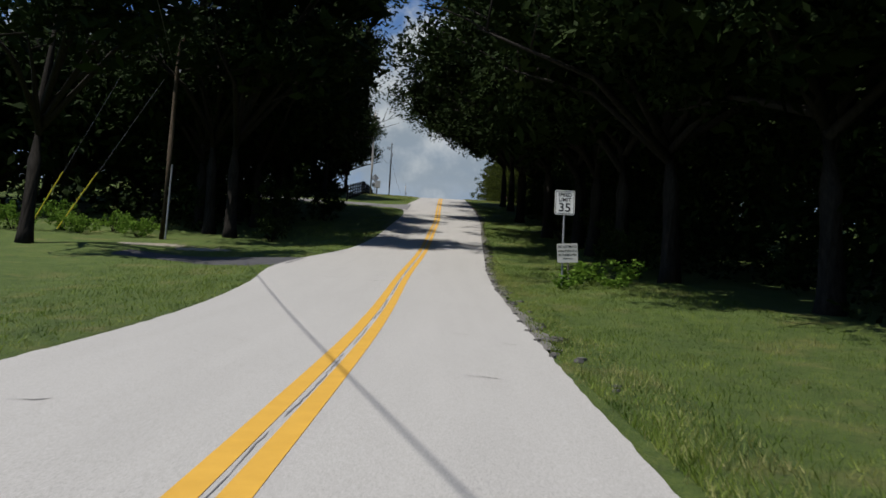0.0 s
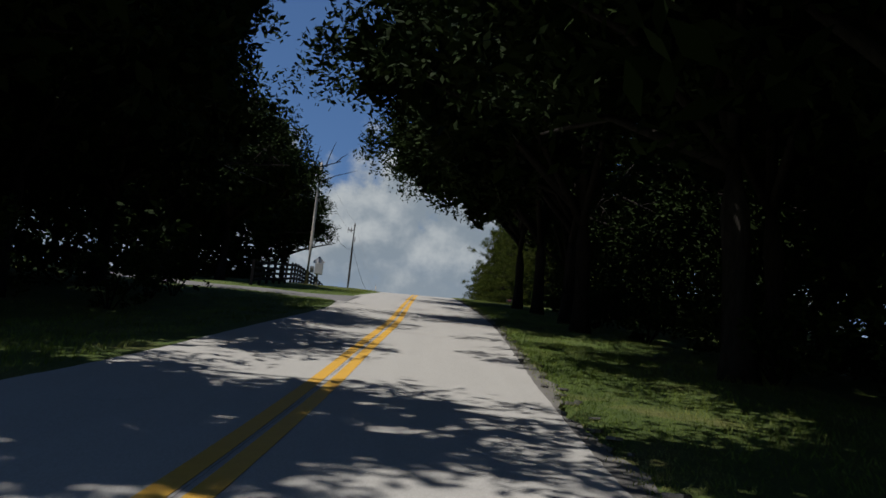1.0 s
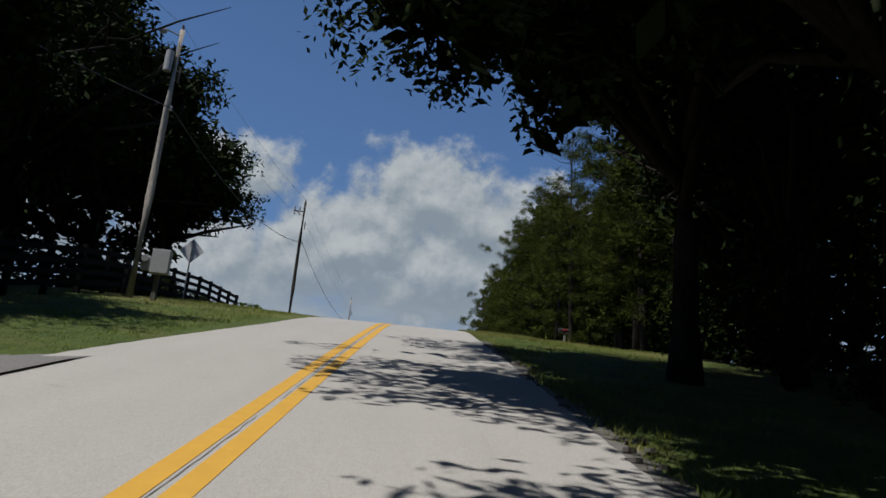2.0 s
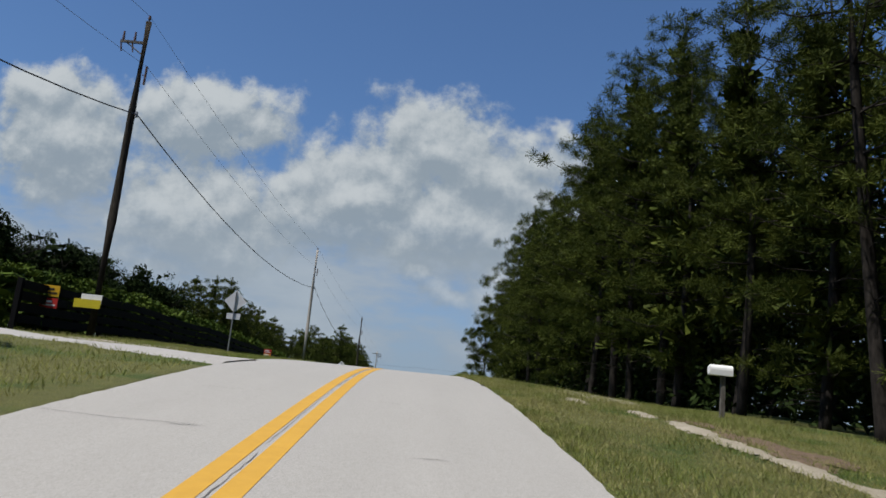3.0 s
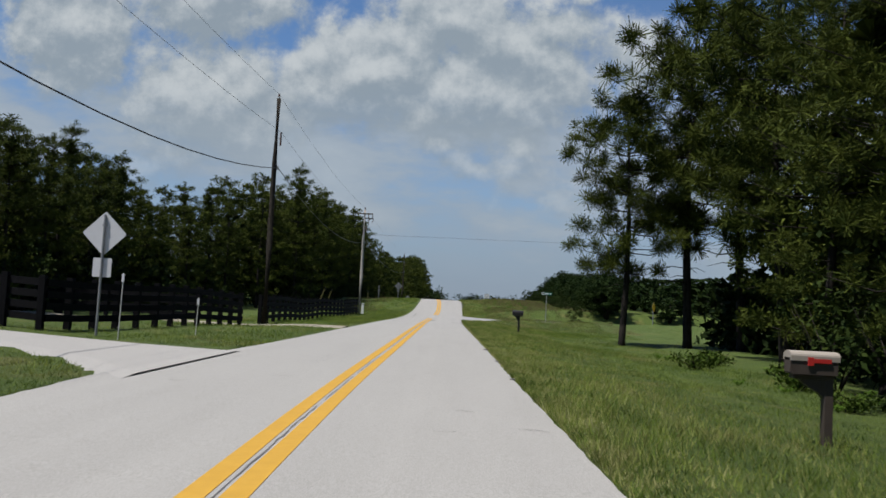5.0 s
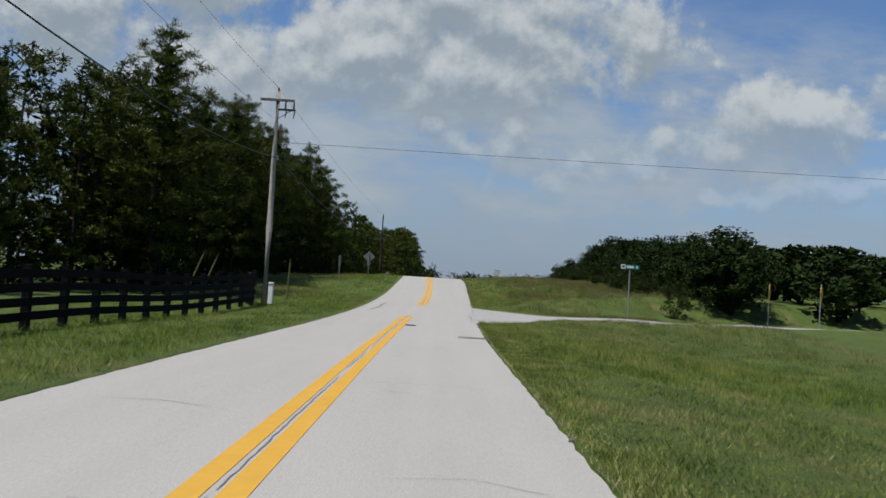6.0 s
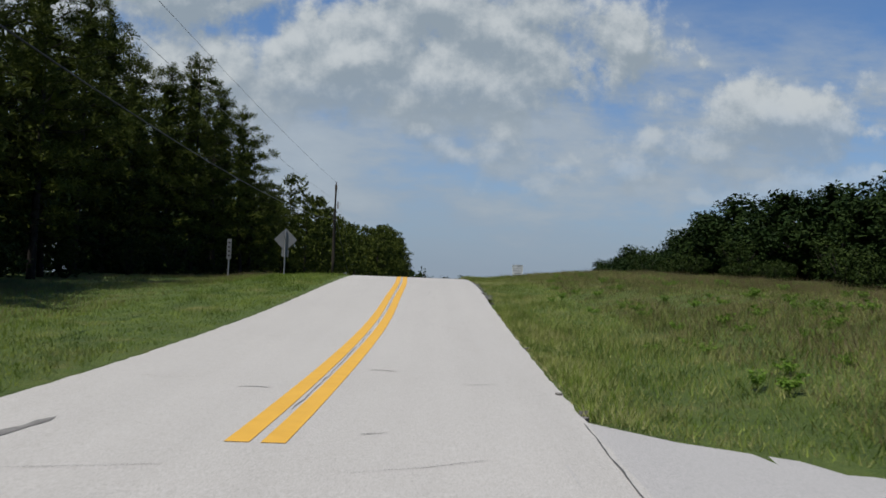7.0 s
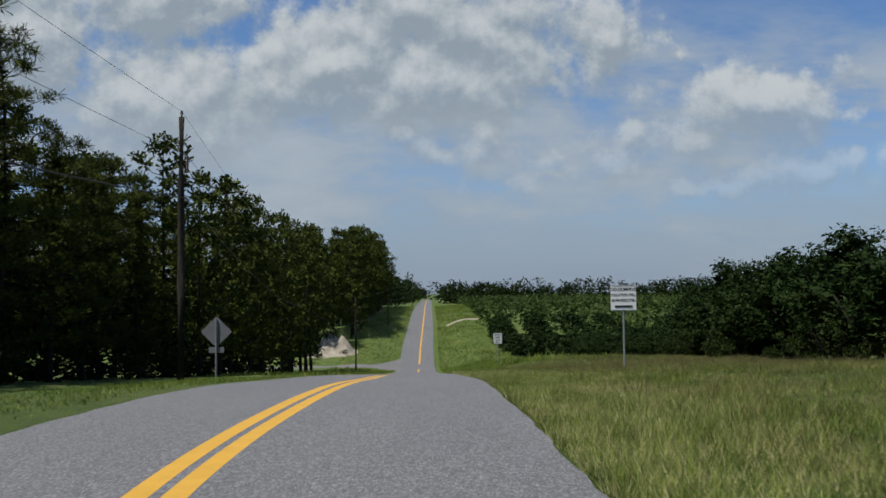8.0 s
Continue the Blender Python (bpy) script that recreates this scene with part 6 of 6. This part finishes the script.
def bare(x, y, spots=SPOTS):
    """How worn the turf is: heaps of wear round a few spots, broken up by a wavering pattern."""
    out = np.full(np.shape(x), -1.0)
    for sx, sy, rx, ry in spots:
        out = np.maximum(out, 1.25 - np.sqrt(((x - sx) / rx) ** 2 + ((y - sy) / ry) ** 2))
    wave = 0.42 * np.sin(x * 7.1 + 2.2 * np.sin(y * 3.3)) * np.sin(y * 5.3 + 1.7 * np.sin(x * 4.1)) + 0.32 * np.sin(x * 17 + 3 * np.sin(y * 9)) * np.sin(y * 14 + 2 * np.sin(x * 11))
    return out + wave


def sand_field(x0, x1, y0, y1, label, cell=0.09, spots=SPOTS, mat="sand", name="sand_patch", lift=0.0):
    nx, ny = int((x1 - x0) / cell), int((y1 - y0) / cell)
    gx, gy = np.meshgrid(x0 + np.arange(nx + 1) * cell, y0 + np.arange(ny + 1) * cell)
    w = bare(gx.ravel(), gy.ravel(), spots)
    z = land(gx.ravel(), gy.ravel()) + lift + np.clip(0.03 * w, -0.03, 0.022)
    i = (np.arange(ny)[:, None] * (nx + 1) + np.arange(nx)[None, :]).ravel()
    f = np.stack([i, i + 1, i + nx + 2, i + nx + 1], -1)
    f = f[w[f].max(axis=1) > 0.0]
    used, f2 = np.unique(f, return_inverse=True)
    v = np.stack([gx.ravel(), gy.ravel(), z], -1)[used]
    tagged(np_mesh(name, v, f2.reshape(-1, 4), mat), label, "bare ground", kind="structure")


sand_field(2.7, 6.2, 109.0, 129, "worn trail of pale sand in the verge")
sand_field(4.2, 7.0, 113.5, 126.5, "fallen brown pine straw beside the trail", spots=LITTER, mat="litter", name="pine_straw", lift=-0.006)
sand_field(3.4, 7.6, 129.5, 141, "bare pale sand patch in the grass")
sand_field(-9.8, -5.8, 132.8, 136.5, "scuffed pale gravel beside the driveway")
sand_field(-16.8, -9.4, 38.2, 42.0, "dry sandy edge of the shaded driveway")


# ---------------------------------------------------------------- grass
def grass(name, y0, y1, o0, o1, n, h, mat, label, seed, w=0.012, power=1.0):
    """Single blades on the verge, three corners each, leaning every way."""
    rnd = np.random.RandomState(seed)
    y = y0 + (y1 - y0) * rnd.rand(n)
    o = o0 + (o1 - o0) * rnd.rand(n) ** power
    x = mid_x(y) + o
    broken = 0.16 * (((y > 12) & (y < 98)) | ((y > 281) & (y < 298)))
    verge = (o > right_edge(y) + 0.02 + broken * rnd.rand(n) * 2) | (o < left_edge(y) - 0.02)
    keep = verge & ~on_paving(x, y) & ((bare(x, y) < 0.0) | (rnd.rand(n) < 0.10))
    x, y, n = x[keep], y[keep], int(keep.sum())
    clump = 0.55 + 0.45 * np.sin(x * 2.1 + 1.7 * np.sin(y * 0.7)) * np.sin(y * 1.3 + np.sin(x * 1.9)) + 0.25 * np.sin(x * 0.5 + y * 0.23)
    hh = h * (0.45 + 0.8 * rnd.rand(n)) * np.clip(clump + 0.25, 0.3, 1.5)
    a = rnd.rand(n) * 2 * math.pi
    lean = 0.2 + 0.8 * rnd.rand(n)
    base = np.stack([x, y, land(x, y) - 0.01], -1)
    side = np.stack([np.cos(a), np.sin(a), np.zeros(n)], -1) * (w * (0.7 + rnd.rand(n)))[:, None]
    b = rnd.rand(n) * 2 * math.pi
    tip = base + np.stack([np.cos(b) * lean * hh, np.sin(b) * lean * hh, hh], -1)
    v = np.stack([base - side, base + side, tip], 1).reshape(-1, 3)
    ob = np_mesh(name, v, np.arange(n * 3).reshape(n, 3), mat)
    return tagged(ob, label, "grass", kind="stuff")


G = "grass blades on the sunny verge"
grass("verge_grass", -2, 110, 2.75, 9, 120000, 0.10, "grass_blade", G, 1, 0.0042, 1.7)
grass("verge_grass", 104, 250, 2.75, 11, 270000, 0.11, "grass_blade", G, 2, 0.0038, 1.6)
grass("verge_grass", 236, 300, 2.72, 14, 140000, 0.14, "grass_blade", "tall uneven grass on the verge", 3, 0.0042, 1.5)
grass("verge_grass", 294, 316, 2.75, 16, 110000, 0.15, "grass_blade", "tall uneven grass beside the road", 4, 0.0034, 1.3)
grass("dry_edge_grass", 294, 318, 2.72, 9.0, 62000, 0.12, "dry_blade", "dry straw blades along the road edge", 24, 0.0034, 1.5)
grass("verge_grass", 310, 350, 2.75, 17, 50000, 0.16, "grass_blade", "tall uneven grass beside the road", 14, 0.006, 1.3)
grass("verge_grass", 4, 110, -11, -3.3, 45000, 0.09, "grass_blade", G, 5, 0.007, 0.6)
grass("verge_grass", 104, 330, -11, -2.95, 90000, 0.09, "grass_blade", G, 6, 0.007, 0.6)
grass("verge_grass", 225, 305, -12, -2.7, 80000, 0.12, "grass_blade", G, 26, 0.0045, 0.7)
grass("verge_grass", 132, 206, -9, -2.6, 50000, 0.10, "grass_blade", G, 27, 0.0045, 0.7)
grass("seed_grass", 268, 305, -12.5, -6.0, 14000, 0.20, "seed_blade", "tall brown seeding grass under the pines", 28, 0.0035)
grass("dry_edge_grass", 4, 300, 2.7, 3.6, 50000, 0.08, "dry_blade", "dry straw blades along the road edge", 7, 0.0045)
grass("dry_edge_grass", 178, 246, 2.72, 6.5, 42000, 0.10, "dry_blade", "dry straw blades along the road edge", 15, 0.0042, 1.6)
grass("dry_edge_grass", 240, 300, 2.7, 9, 60000, 0.14, "dry_blade", "dry straw blades along the road edge", 8, 0.004)
grass("dry_edge_grass", 104, 150, 2.8, 8, 36000, 0.09, "dry_blade", "dry straw blades along the road edge", 11, 0.0045)
grass("dry_edge_grass", 150, 190, 3.5, 9, 12000, 0.10, "dry_blade", "dry straw blades along the road edge", 9, 0.005)
grass("seed_grass", 246, 335, 6.0, 16, 60000, 0.22, "seed_blade", "tall brown seeding grass on the bank", 12, 0.0035)
grass("seed_grass", 264, 296, 5.0, 12.5, 42000, 0.20, "seed_blade", "tall brown seeding grass on the bank", 29, 0.0035)
grass("seed_grass", 294, 342, 4.5, 16, 50000, 0.20, "seed_blade", "tall brown seeding grass on the bank", 25, 0.0035)
grass("dry_edge_grass", 292, 332, 2.62, 5.2, 64000, 0.11, "straw_blade", "pale straw blades along the asphalt edge", 16, 0.0036, 1.4)
grass("dry_edge_grass", 180, 292, 2.66, 3.3, 26000, 0.07, "straw_blade", "pale straw blades along the road edge", 19, 0.0036, 1.4)
grass("far_verge_grass", 345, 560, 2.9, 13, 36000, 0.30, "grass_blade", "rough grass on the far slope beside the road", 17, 0.03, 1.1)
grass("far_verge_grass", 345, 560, -12, -3.2, 24000, 0.26, "grass_blade", "rough grass on the far slope beside the road", 18, 0.03, 1.0)
